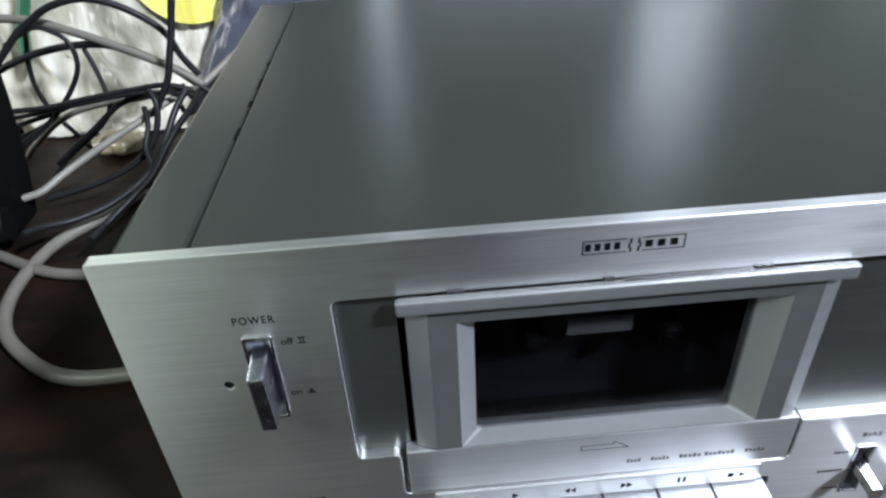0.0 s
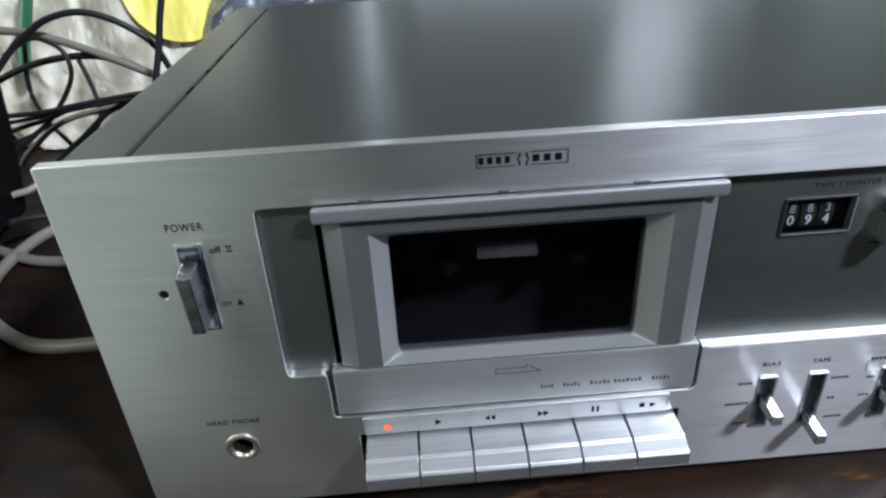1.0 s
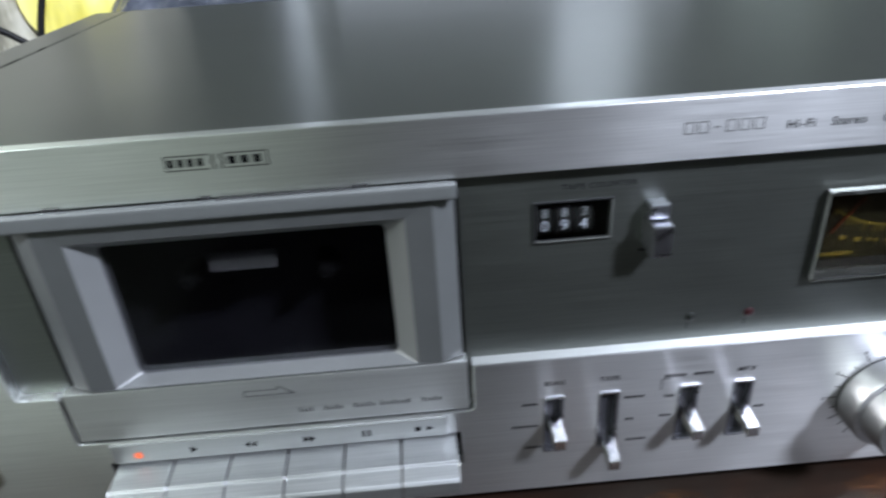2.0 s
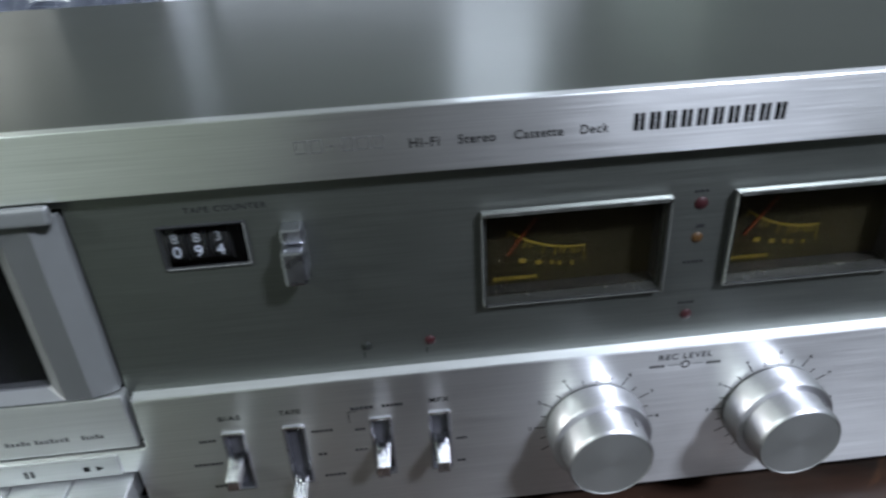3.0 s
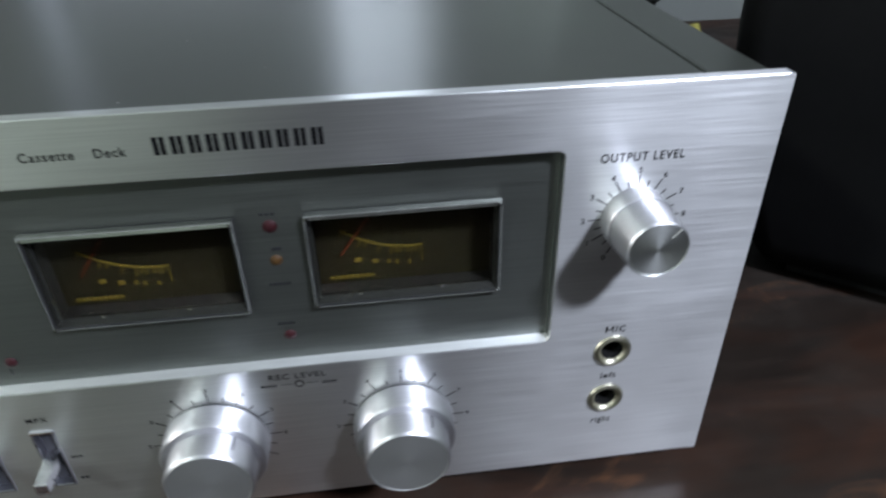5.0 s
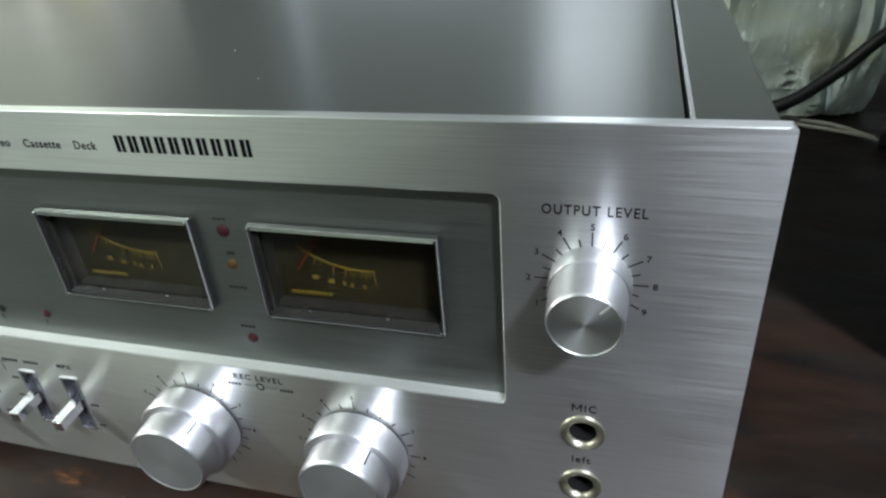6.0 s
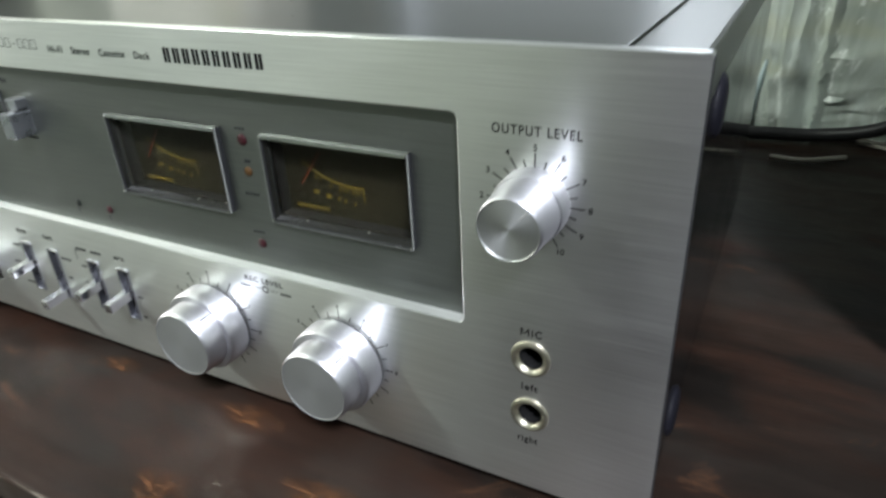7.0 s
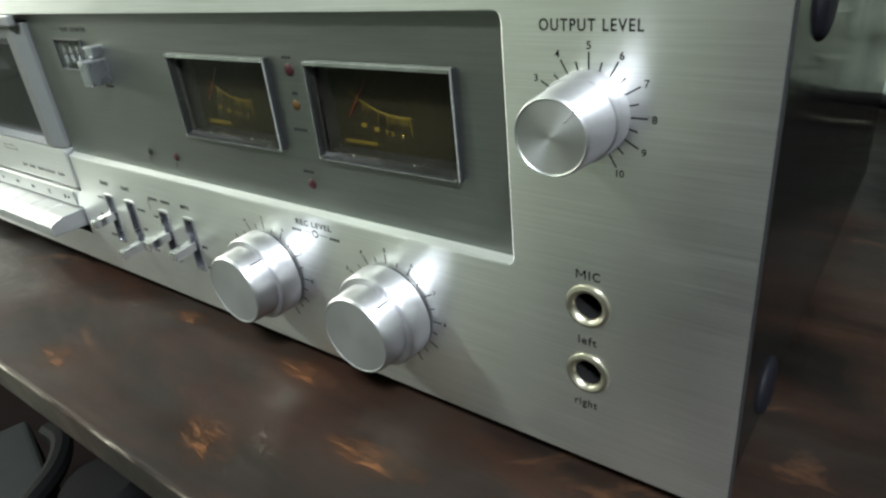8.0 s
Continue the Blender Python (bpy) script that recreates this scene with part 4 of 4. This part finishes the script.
patch("sheen_patch", 285, -12, 20, 10, HAZE)
patch("sheen_patch", 190, -34, 44, 20, HAZE)
patch("paint_splash", 321, -33, 12, 7, SPOT, -14)
patch("paint_splash", 209, -8, 12, 6, SPOT)

# Unseen pale floor part, added as a reflector for the panel
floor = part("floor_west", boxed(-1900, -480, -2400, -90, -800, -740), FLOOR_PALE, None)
tagged(floor, "unseen pale floor part added to brighten panel reflections", "floor", kind="structure")
# Dark floor part, added to dim what the panel reflects
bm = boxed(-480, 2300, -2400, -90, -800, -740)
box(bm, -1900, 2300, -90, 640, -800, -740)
tagged(part("floor", bm, FLOOR_TILE, None), "dark brown floor part darkened to dim panel reflections", "floor", kind="structure")
ceil = part("ceiling", boxed(-1900, 2300, -2400, 640, 1620, 1680), CEIL_PAINT, None)
tagged(ceil, "white painted ceiling", "ceiling", kind="structure")
# South wall split: the dark part dims, the pale part brightens panel reflections
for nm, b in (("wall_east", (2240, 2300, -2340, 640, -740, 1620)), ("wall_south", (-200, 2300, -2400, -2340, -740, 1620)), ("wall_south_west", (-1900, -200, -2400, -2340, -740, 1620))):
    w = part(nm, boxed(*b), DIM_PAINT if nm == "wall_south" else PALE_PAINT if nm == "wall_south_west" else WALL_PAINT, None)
    tagged(w, "plain unseen wall toned to shape reflections in the deck", "wall", kind="structure")
bm = bmesh.new()
for y0, y1, z0, z1 in ((-2340, -460, -740, 1620), (60, 640, -740, 1620), (-460, 60, -740, 160), (-460, 60, 1080, 1620)):
    box(bm, -1900, -1840, y0, y1, z0, z1)
# Side wall lightened to brighten what the panel reflects
PALE_WEST = plain("light_green_wall_paint", (0.27, 0.30, 0.25), 0.8, 0.0, 0.08, 14)
west = tagged(part("wall_west", bm, PALE_WEST, None), "plain unseen wall with an opening for the added light", "wall", kind="structure")
# Unseen frame, added where the bag's fill light comes through the wall
w = thing("added_side_window", (-1.87, -0.20, 0.16), "unseen white frame added round the bag fill light", "window", kind="structure")
for y0, y1, z0, z1 in ((-460, -430, 160, 1080), (30, 60, 160, 1080), (-430, 30, 160, 190), (-430, 30, 1050, 1080)):
    part("frame_bar", boxed(-1895, -1850, y0, y1, z0, z1, 2), WHITE_PAINT, w)
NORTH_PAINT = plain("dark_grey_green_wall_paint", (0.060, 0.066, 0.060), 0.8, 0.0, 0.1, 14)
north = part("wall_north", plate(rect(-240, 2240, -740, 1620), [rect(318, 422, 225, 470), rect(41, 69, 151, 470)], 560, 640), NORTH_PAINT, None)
tagged(north, "plain unseen wall toned to shape reflections in the deck behind the table", "wall", kind="structure")


# Paler wall part added to brighten the reflection on the cover
side = part("wall_north_west", boxed(-1840, -240, 560, 640, -740, 1620), PALE_PAINT, None)
tagged(side, "unseen wall part made paler to brighten the cover reflection", "wall", kind="structure")


def sky_glow(name, colour, strength):
    m = Mat(name)
    m.colour((0.8, 0.8, 0.8))
    m.b.inputs["Emission Color"].default_value = (*colour, 1)
    m.b.inputs["Emission Strength"].default_value = strength
    return m.m


backdrop = part("backdrop", boxed(-300, 800, 700, 710, 0, 1200), sky_glow("bright_overcast_daylight", (0.85, 0.93, 1.0), 2.5), None)
tagged(backdrop, "bright overcast daylight outside the window", "sky", kind="structure")
for nm, x0, x1, z0, z1 in (("window_1", 318, 422, 225, 470), ("window_2", 41, 69, 151, 470)):
    w = thing(nm, ((x0 + x1) / 2 * MM, 0.6, z0 * MM), "white-framed window with bright daylight", "window", kind="structure")
    part("window_frame", plate(rect(x0, x1, z0, z1), [rect(x0 + 7, x1 - 7, z0 + 7, z1 - 7)], 575, 625), WHITE_PAINT, w)
    gp = part("pane", boxed(x0 + 5, x1 - 5, 598, 601, z0 + 5, z1 - 5), GLASS, w)
    gp.visible_shadow = False
for nm, p in (("ceiling_lamp", LAMP_A), ("ceiling_lamp", LAMP_B)):
    l = thing(nm, (p[0], p[1], 1.62), "white ceiling lamp housing", "lamp", "ceiling lamps")
    bm = boxed(p[0] / MM - 160, p[0] / MM + 160, p[1] / MM - 160, p[1] / MM + 160, 1590, 1620, 6)
    part("housing", bm, WHITE_PAINT, l)

# ---------------------------------------------------------------- things round the deck
# loudspeakers
spk = thing("loudspeaker", (-0.29, 0.20, 0), "matt black loudspeaker cabinet leaning on the table", "loudspeaker")
turn = (0, 0, radians(-5))
at = (-0.168, 0.260, 0.0)
bm = boxed(-210, 0, -240, 0, 4, 340, 5, 3)
bmesh.ops.subdivide_edges(bm, edges=[e for e in bm.edges if abs(e.verts[0].co.z - e.verts[1].co.z) > 0.2], cuts=12)
for v in bm.verts:
    v.co.x += 0.27 * v.co.z - 1.0 * v.co.z ** 2
part("cabinet", bm, SPEAKER_BLACK, spk, at=at, turn=turn)
part("volume_knob", lathe([(0, -6), (9, -5.6), (10, -4), (10.5, 0), (0, 0)], 32), SPEAKER_BLACK, spk, at=(-0.166, 0.218, 0.021), turn=(0, 0, radians(98)), smooth=True)
part("base_plate", boxed(-200, -8, -230, -8, 0, 4.5, 1), BLACK, spk, at=at, turn=turn)

spk = thing("loudspeaker", (0.61, 0.19, 0), "tall black loudspeaker turned towards the deck", "loudspeaker")
bm = boxed(0, 180, 0, 200, 4, 360, 14, 4)
bmesh.ops.subdivide_edges(bm, edges=[e for e in bm.edges if abs(e.verts[0].co.z - e.verts[1].co.z) > 0.2], cuts=24)
for v in bm.verts:
    low = max(0.0, 1 - v.co.z / 0.11)
    v.co.x += (0.18 - v.co.x) / 0.18 * 0.032 * low ** 1.6
part("cabinet", bm, SPEAKER_BLACK, spk, at=(0.494, 0.121, 0), turn=(0, 0, radians(-40)), smooth=True)
part("base_ring", boxed(44, 170, 10, 190, 0, 5, 1), BLACK, spk, at=(0.494, 0.121, 0), turn=(0, 0, radians(-40)))


# crumpled bags
def blob(cx, cy, cz, sx, sy, sz, seed, rough, fine, power=0.55, n=5):
    bm = bmesh.new()
    bmesh.ops.create_icosphere(bm, subdivisions=n, radius=1.0)
    off = Vector((seed * 7.3, seed * 3.1, seed * 1.7))
    for v in bm.verts:
        d = v.co.normalized()
        p = Vector([math.copysign(abs(c) ** power, c) for c in d])
        q = Vector((p.x * sx, p.y * sy, p.z * sz))
        w = abs(noise.noise(q * 14 + off)) + 0.5 * abs(noise.noise(q * 33 + off)) + fine * abs(noise.noise(Vector((q.x * 90, q.y * 90, q.z * 40)) + off))
        v.co = Vector((cx, cy, cz)) + q * (1 - rough * w) + d * 0.0
        v.co.z = max(v.co.z, 0.002)
    return bm


bag = thing("plastic_bag", (-0.13, 0.45, 0), "clear crumpled plastic bag with pale contents behind the cables", "bag")
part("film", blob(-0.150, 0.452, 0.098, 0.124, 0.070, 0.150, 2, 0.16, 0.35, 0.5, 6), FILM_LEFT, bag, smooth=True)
part("round_sticker", lathe([(0, -0.4), (42, -0.4), (42, 0.4), (0, 0.4)], 48), YELLOW, bag, "round yellow label", at=(-0.0766, 0.388, 0.1250), turn=(radians(-6), 0, radians(4)))
part("green_edge", tube([(-0.1764, 0.3700, 0.1313), (-0.1844, 0.3700, 0.1102), (-0.1929, 0.3700, 0.0898), (-0.1980, 0.3700, 0.0701)], 0.0045), GREEN, bag)

part("tan_fold", blob(-0.1478, 0.3550, 0.0080, 0.022, 0.016, 0.010, 6, 0.3, 0.6, 0.9, 4), TAN_FILM, bag, "tan folded corner at the foot of the bag", smooth=True)
dark = thing("dark_cloth_bag", (-0.32, 0.43, 0), "dark navy cloth bag standing beside the clear bag", "bag")
part("bag_body", blob(-0.31, 0.435, 0.09, 0.072, 0.055, 0.16, 7, 0.15, 0.3), DARK_CLOTH, dark, smooth=True)

film = thing("dark_plastic_bag", (-0.01, 0.43, 0), "dark blue plastic bag behind the deck", "bag")
bm = blob(-0.022, 0.408, 0.062, 0.070, 0.050, 0.088, 5, 0.14, 0.4, 0.5, 6)
for v in bm.verts:
    v.co.x += 0.5 * (v.co.z - 0.04)
part("film", bm, NAVY, film, smooth=True)

card = thing("card_box", (0.058, 0.5, 0), "narrow orange card box standing behind the deck", "box")
part("box_body", boxed(49, 62, 470, 530, 0, 145, 0.6), ORANGE, card)
white = thing("white_carton", (0.09, 0.5, 0), "white folded cartons standing behind the deck", "carton")
for i in range(3):
    part("carton_leaf", boxed(64 + 11 * i, 73.5 + 11 * i, 470 + 2 * i, 540, 0, 154 + 4 * i, 0.6), WHITE_PAINT, white)
ledge = thing("white_ledge", (0.26, 0.52, 0), "pale painted ledge along the wall behind the table", "ledge", kind="structure")
part("ledge_board", boxed(101, 430, 490, 556, 0, 176, 2), WHITE_PAINT, ledge)

bag = thing("plastic_bag", (0.49, 0.43, 0), "milky plastic bag of folded goods standing on the table", "bag")
bm = blob(0.499, 0.44, 0.0865, 0.092, 0.072, 0.120, 9, 0.10, 0.15, 0.6, 6)
for v in bm.verts:
    d = Vector((v.co.x - 0.499, v.co.y - 0.44, 0))
    turn_by = math.atan2(d.y, d.x)
    fold = abs(noise.noise(Vector((turn_by * 6.0, v.co.z * 3, 3.0)))) + 0.5 * abs(noise.noise(Vector((turn_by * 15.0, v.co.z * 5, 8.0))))
    v.co -= d.normalized() * 0.011 * fold if d.length > 1e-4 else d
    pinch = max(0.0, v.co.z - 0.13) / 0.08
    v.co.x -= (v.co.x - 0.503) * 0.55 * min(1.0, pinch)
    v.co.y -= (v.co.y - 0.432) * 0.55 * min(1.0, pinch)
part("film", bm, MILKY, bag, "milky translucent film with white creases", smooth=True)
for i in range(14):
    x = 428 + 9.4 * i + 2.2 * ((i * 5) % 3)
    bm = boxed(x, x + 4.5 + 1.6 * ((i * 3) % 4), 384 + 4 * (i % 3), 470, 4, 140 + 9 * ((i * 2) % 5), 3, 3)
    bmesh.ops.subdivide_edges(bm, edges=[e for e in bm.edges if abs(e.verts[0].co.z - e.verts[1].co.z) > 0.08], cuts=10)
    for v in bm.verts:
        v.co.x += 0.006 * noise.noise(Vector((i * 3.1, v.co.y * 9, v.co.z * 16))) + (0.499 - v.co.x) * 0.35 * v.co.z / 0.15
        v.co.y += 0.006 * noise.noise(Vector((i * 5.7 + 3, v.co.x * 9, v.co.z * 14)))
    part("folded_cloth", bm, CLOTH[i % 3], bag, smooth=True)
part("knot", blob(0.506, 0.43, 0.20, 0.016, 0.014, 0.022, 4, 0.3, 0.6, 0.9, 4), MILKY, bag, smooth=True)
olive = thing("bottle_top", (0.632, 0.432, 0), "olive yellow round plastic lid among cables", "lid")
part("cap_body", lathe([(0, -9), (12, -9), (14, -7), (15, 8), (13, 9), (0, 9)], 36), OLIVE, olive, at=(0.632, 0.432, 0.017), turn=(radians(62), 0, radians(25)), smooth=True)

# cables
def cable(name, label, pts, r, mat, steps=10):
    bm = tube(pts, r * 0.8, steps)
    ob = part(name, bm, mat, None, smooth=True)
    tagged(ob, label, "cable")
    return ob


GREYL = "thick grey cable lying in a loose tangle"
BLACKL = "black cable looped in a tangle behind the deck"
cable("cable", "thick grey cable curving over the table top", [(-0.0174, 0.1096, 0.0060), (-0.0615, 0.1026, 0.0050), (-0.0913, 0.1050, 0.0050), (-0.1153, 0.1211, 0.0050), (-0.1346, 0.1437, 0.0050), (-0.1442, 0.1763, 0.0050), (-0.1411, 0.2168, 0.0050), (-0.1209, 0.2476, 0.0060), (-0.1011, 0.2880, 0.0039), (-0.0377, 0.3100, 0.0210)], 0.0044, CABLE_GREY)
cable("cable", "thick grey cable end under the loop", [(-0.0255, 0.1818, 0.0050), (-0.0778, 0.1819, 0.0045), (-0.1072, 0.1847, 0.0045), (-0.1346, 0.1912, 0.0045), (-0.1716, 0.2132, 0.0045)], 0.0040, CABLE_GREY)
THINL = "thin black lead hanging in the tangle"
cable("cable", BLACKL, [(-0.2044, 0.3000, 0.0622), (-0.1818, 0.3020, 0.0848), (-0.1639, 0.3072, 0.1029), (-0.1549, 0.3094, 0.1091), (-0.1411, 0.3117, 0.1167), (-0.1223, 0.3139, 0.1199), (-0.1043, 0.3161, 0.1149), (-0.0876, 0.3183, 0.1040), (-0.0789, 0.3206, 0.0933), (-0.0743, 0.3228, 0.0791), (-0.0666, 0.3250, 0.0648)], 0.0028, CABLE_BLACK)
cable("cable", GREYL, [(-0.1922, 0.3250, 0.1110), (-0.1783, 0.3236, 0.1094), (-0.1580, 0.3221, 0.1067), (-0.1358, 0.3207, 0.0989), (-0.1136, 0.3193, 0.0895), (-0.0944, 0.3179, 0.0806), (-0.0781, 0.3164, 0.0724), (-0.0623, 0.3150, 0.0611)], 0.0034, CABLE_GREY)
cable("cable", BLACKL, [(-0.2135, 0.3300, 0.0677), (-0.1989, 0.3283, 0.0741), (-0.1764, 0.3267, 0.0829), (-0.1557, 0.3250, 0.0878), (-0.1364, 0.3233, 0.0899), (-0.1181, 0.3217, 0.0891), (-0.1012, 0.3200, 0.0841), (-0.0820, 0.3183, 0.0736), (-0.0679, 0.3167, 0.0624), (-0.0552, 0.3150, 0.0519)], 0.0030, CABLE_BLACK)
cable("cable", THINL, [(-0.1748, 0.3100, 0.0959), (-0.1543, 0.3090, 0.1058), (-0.1416, 0.3080, 0.1025), (-0.1348, 0.3070, 0.0965), (-0.1327, 0.3060, 0.0878), (-0.1343, 0.3050, 0.0792), (-0.1407, 0.3040, 0.0690), (-0.1497, 0.3030, 0.0587), (-0.1569, 0.3020, 0.0519), (-0.1705, 0.3010, 0.0416), (-0.1847, 0.3000, 0.0323)], 0.0020, CABLE_BLACK)
cable("cable", THINL, [(-0.1351, 0.3250, 0.0871), (-0.1318, 0.3231, 0.0767), (-0.1294, 0.3213, 0.0657), (-0.1280, 0.3194, 0.0566), (-0.1289, 0.3175, 0.0474), (-0.1367, 0.3156, 0.0378), (-0.1510, 0.3137, 0.0273), (-0.1655, 0.3119, 0.0166), (-0.1774, 0.3100, 0.0054)], 0.0020, CABLE_BLACK)
cable("cable", BLACKL, [(-0.0545, 0.3100, 0.1505), (-0.0614, 0.3071, 0.1298), (-0.0659, 0.3043, 0.1146), (-0.0695, 0.3014, 0.0988), (-0.0733, 0.2986, 0.0859), (-0.0772, 0.2957, 0.0728), (-0.0839, 0.2929, 0.0614), (-0.0905, 0.2900, 0.0517)], 0.0027, CABLE_BLACK)
cable("cable", BLACKL, [(-0.1827, 0.2900, 0.0608), (-0.1697, 0.2917, 0.0606), (-0.1528, 0.2933, 0.0609), (-0.1314, 0.2950, 0.0638), (-0.1064, 0.2967, 0.0665), (-0.0817, 0.2983, 0.0682), (-0.0639, 0.3000, 0.0629)], 0.0022, CABLE_BLACK)
cable("cable", BLACKL, [(-0.1843, 0.2950, 0.0543), (-0.1658, 0.2950, 0.0563), (-0.1435, 0.2950, 0.0595), (-0.1175, 0.2950, 0.0632), (-0.0922, 0.2950, 0.0653), (-0.0681, 0.2950, 0.0628)], 0.0017, CABLE_BLACK)
cable("cable", GREYL, [(-0.2033, 0.3300, 0.0108), (-0.1939, 0.3263, 0.0207), (-0.1819, 0.3225, 0.0296), (-0.1663, 0.3187, 0.0408), (-0.1475, 0.3150, 0.0494), (-0.1260, 0.3113, 0.0544), (-0.1017, 0.3075, 0.0579), (-0.0813, 0.3037, 0.0620), (-0.0620, 0.3000, 0.0635)], 0.0026, CABLE_GREY)
cable("cable", GREYL, [(-0.1639, 0.2450, 0.0229), (-0.1538, 0.2500, 0.0243), (-0.1442, 0.2600, 0.0291), (-0.1323, 0.2700, 0.0347), (-0.1158, 0.2800, 0.0422), (-0.0990, 0.2900, 0.0493), (-0.0857, 0.3000, 0.0554), (-0.0770, 0.3100, 0.0570), (-0.0659, 0.3200, 0.0587), (-0.0529, 0.3300, 0.0668), (-0.0362, 0.3400, 0.0780)], 0.0029, CABLE_PALE)
cable("cable", THINL, [(-0.1692, 0.3300, 0.1046), (-0.1723, 0.3306, 0.0921), (-0.1763, 0.3313, 0.0791), (-0.1784, 0.3319, 0.0628), (-0.1764, 0.3325, 0.0491), (-0.1727, 0.3331, 0.0390), (-0.1673, 0.3337, 0.0299), (-0.1614, 0.3344, 0.0191), (-0.1568, 0.3350, 0.0099)], 0.0021, CABLE_BLACK)
cable("cable", BLACKL, [(-0.0920, 0.3000, 0.0650), (-0.1046, 0.3017, 0.0604), (-0.1166, 0.3033, 0.0549), (-0.1268, 0.3050, 0.0475), (-0.1385, 0.3067, 0.0385), (-0.1532, 0.3083, 0.0283), (-0.1717, 0.3100, 0.0145)], 0.0024, CABLE_BLACK)
cable("cable", BLACKL, [(-0.1586, 0.2600, 0.0135), (-0.1400, 0.2643, 0.0164), (-0.1227, 0.2686, 0.0199), (-0.1056, 0.2729, 0.0267), (-0.0934, 0.2771, 0.0363), (-0.0868, 0.2814, 0.0485), (-0.0850, 0.2857, 0.0617), (-0.0891, 0.2900, 0.0684)], 0.0025, CABLE_BLACK)
cable("cable", BLACKL, [(-0.1433, 0.2000, 0.0243), (-0.1386, 0.2112, 0.0215), (-0.1269, 0.2225, 0.0180), (-0.1109, 0.2338, 0.0195), (-0.0960, 0.2450, 0.0254), (-0.0850, 0.2562, 0.0340), (-0.0775, 0.2675, 0.0471), (-0.0721, 0.2787, 0.0586), (-0.0665, 0.2900, 0.0668)], 0.0026, CABLE_BLACK)
cable("cable", BLACKL, [(-0.1037, 0.1900, 0.0233), (-0.0991, 0.2043, 0.0248), (-0.0876, 0.2186, 0.0318), (-0.0788, 0.2329, 0.0379), (-0.0731, 0.2471, 0.0468), (-0.0665, 0.2614, 0.0555), (-0.0603, 0.2757, 0.0615), (-0.0583, 0.2900, 0.0661)], 0.0025, CABLE_BLACK)
cable("cable", THINL, [(-0.1843, 0.3000, 0.0467), (-0.1711, 0.3017, 0.0501), (-0.1569, 0.3033, 0.0533), (-0.1445, 0.3050, 0.0575)], 0.0020, CABLE_BLACK)
cable("cable", THINL, [(-0.1858, 0.3000, 0.0340), (-0.1711, 0.3017, 0.0426), (-0.1567, 0.3033, 0.0518), (-0.1484, 0.3050, 0.0605)], 0.0017, CABLE_BLACK)
cable("cable", THINL, [(-0.1917, 0.3100, 0.0352), (-0.1851, 0.3117, 0.0368), (-0.1720, 0.3133, 0.0416), (-0.1636, 0.3150, 0.0459)], 0.0017, CABLE_BLACK)
cable("cable", THINL, [(-0.0710, 0.3000, 0.0671), (-0.0669, 0.2960, 0.0616), (-0.0622, 0.2920, 0.0582), (-0.0634, 0.2880, 0.0538), (-0.0676, 0.2840, 0.0543), (-0.0689, 0.2800, 0.0616)], 0.0020, CABLE_BLACK)
cable("cable", THINL, [(-0.0947, 0.2900, 0.0577), (-0.0921, 0.2800, 0.0484), (-0.0934, 0.2700, 0.0388), (-0.0893, 0.2600, 0.0286), (-0.0916, 0.2500, 0.0204)], 0.0022, CABLE_BLACK)
cable("cable", "black cable running along the foot of the bag", [(0.3541, 0.3523, 0.0060), (0.4140, 0.3600, 0.0060), (0.4475, 0.3665, 0.0060), (0.4761, 0.3688, 0.0070), (0.5103, 0.3620, 0.0167), (0.5392, 0.3660, 0.0365), (0.5683, 0.3700, 0.0643), (0.6128, 0.3800, 0.0910)], 0.0055, CABLE_BLACK)
cable("cord", "thin pale cord on the table", [(0.4496, 0.3256, 0.0030), (0.4697, 0.3257, 0.0030), (0.4927, 0.3392, 0.0030)], 0.0020, CABLE_PALE)
cable("cord", "thin pale cord on the table", [(0.4991, 0.3813, 0.0040), (0.5113, 0.3752, 0.0030), (0.5428, 0.3632, 0.0030), (0.5634, 0.3388, 0.0030)], 0.0020, CABLE_PALE)
cable("cord", "thin pale cord on the table", [(0.4993, 0.3710, 0.0040), (0.5246, 0.3610, 0.0030), (0.5511, 0.3469, 0.0030), (0.5654, 0.3347, 0.0030)], 0.0018, CABLE_PALE)
plug = thing("plug", (0.5705, 0.3337, 0.0000), "small black plug at the cord end", "plug")
part("plug_body", boxed(-9, 9, -7, 7, 0, 13, 2.5), BLACK, plug, at=(0.5735, 0.3306, 0.0000), turn=(0, 0, radians(-35)))

# on the shelf under the table
dev = thing("storage_case", (-0.05, 0.2, -0.398), "grey metal case with black trim on the lower shelf", "case")
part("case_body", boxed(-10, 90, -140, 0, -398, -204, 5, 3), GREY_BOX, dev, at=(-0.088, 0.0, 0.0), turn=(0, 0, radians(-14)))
part("black_rim", tube([(-0.058, 0.004, -0.201), (-0.03, 0.002, -0.198), (-0.005, -0.015, -0.198), (0.012, -0.04, -0.198), (0.022, -0.075, -0.203)], 0.008), SPEAKER_BLACK, dev)
part("dial", lathe([(0, -10), (24, -10), (29, -4), (31, 4), (0, 4)], 40), SPEAKER_BLACK, dev, at=(0.045, -0.005, -0.200), turn=(radians(-90), 0, 0), smooth=True)
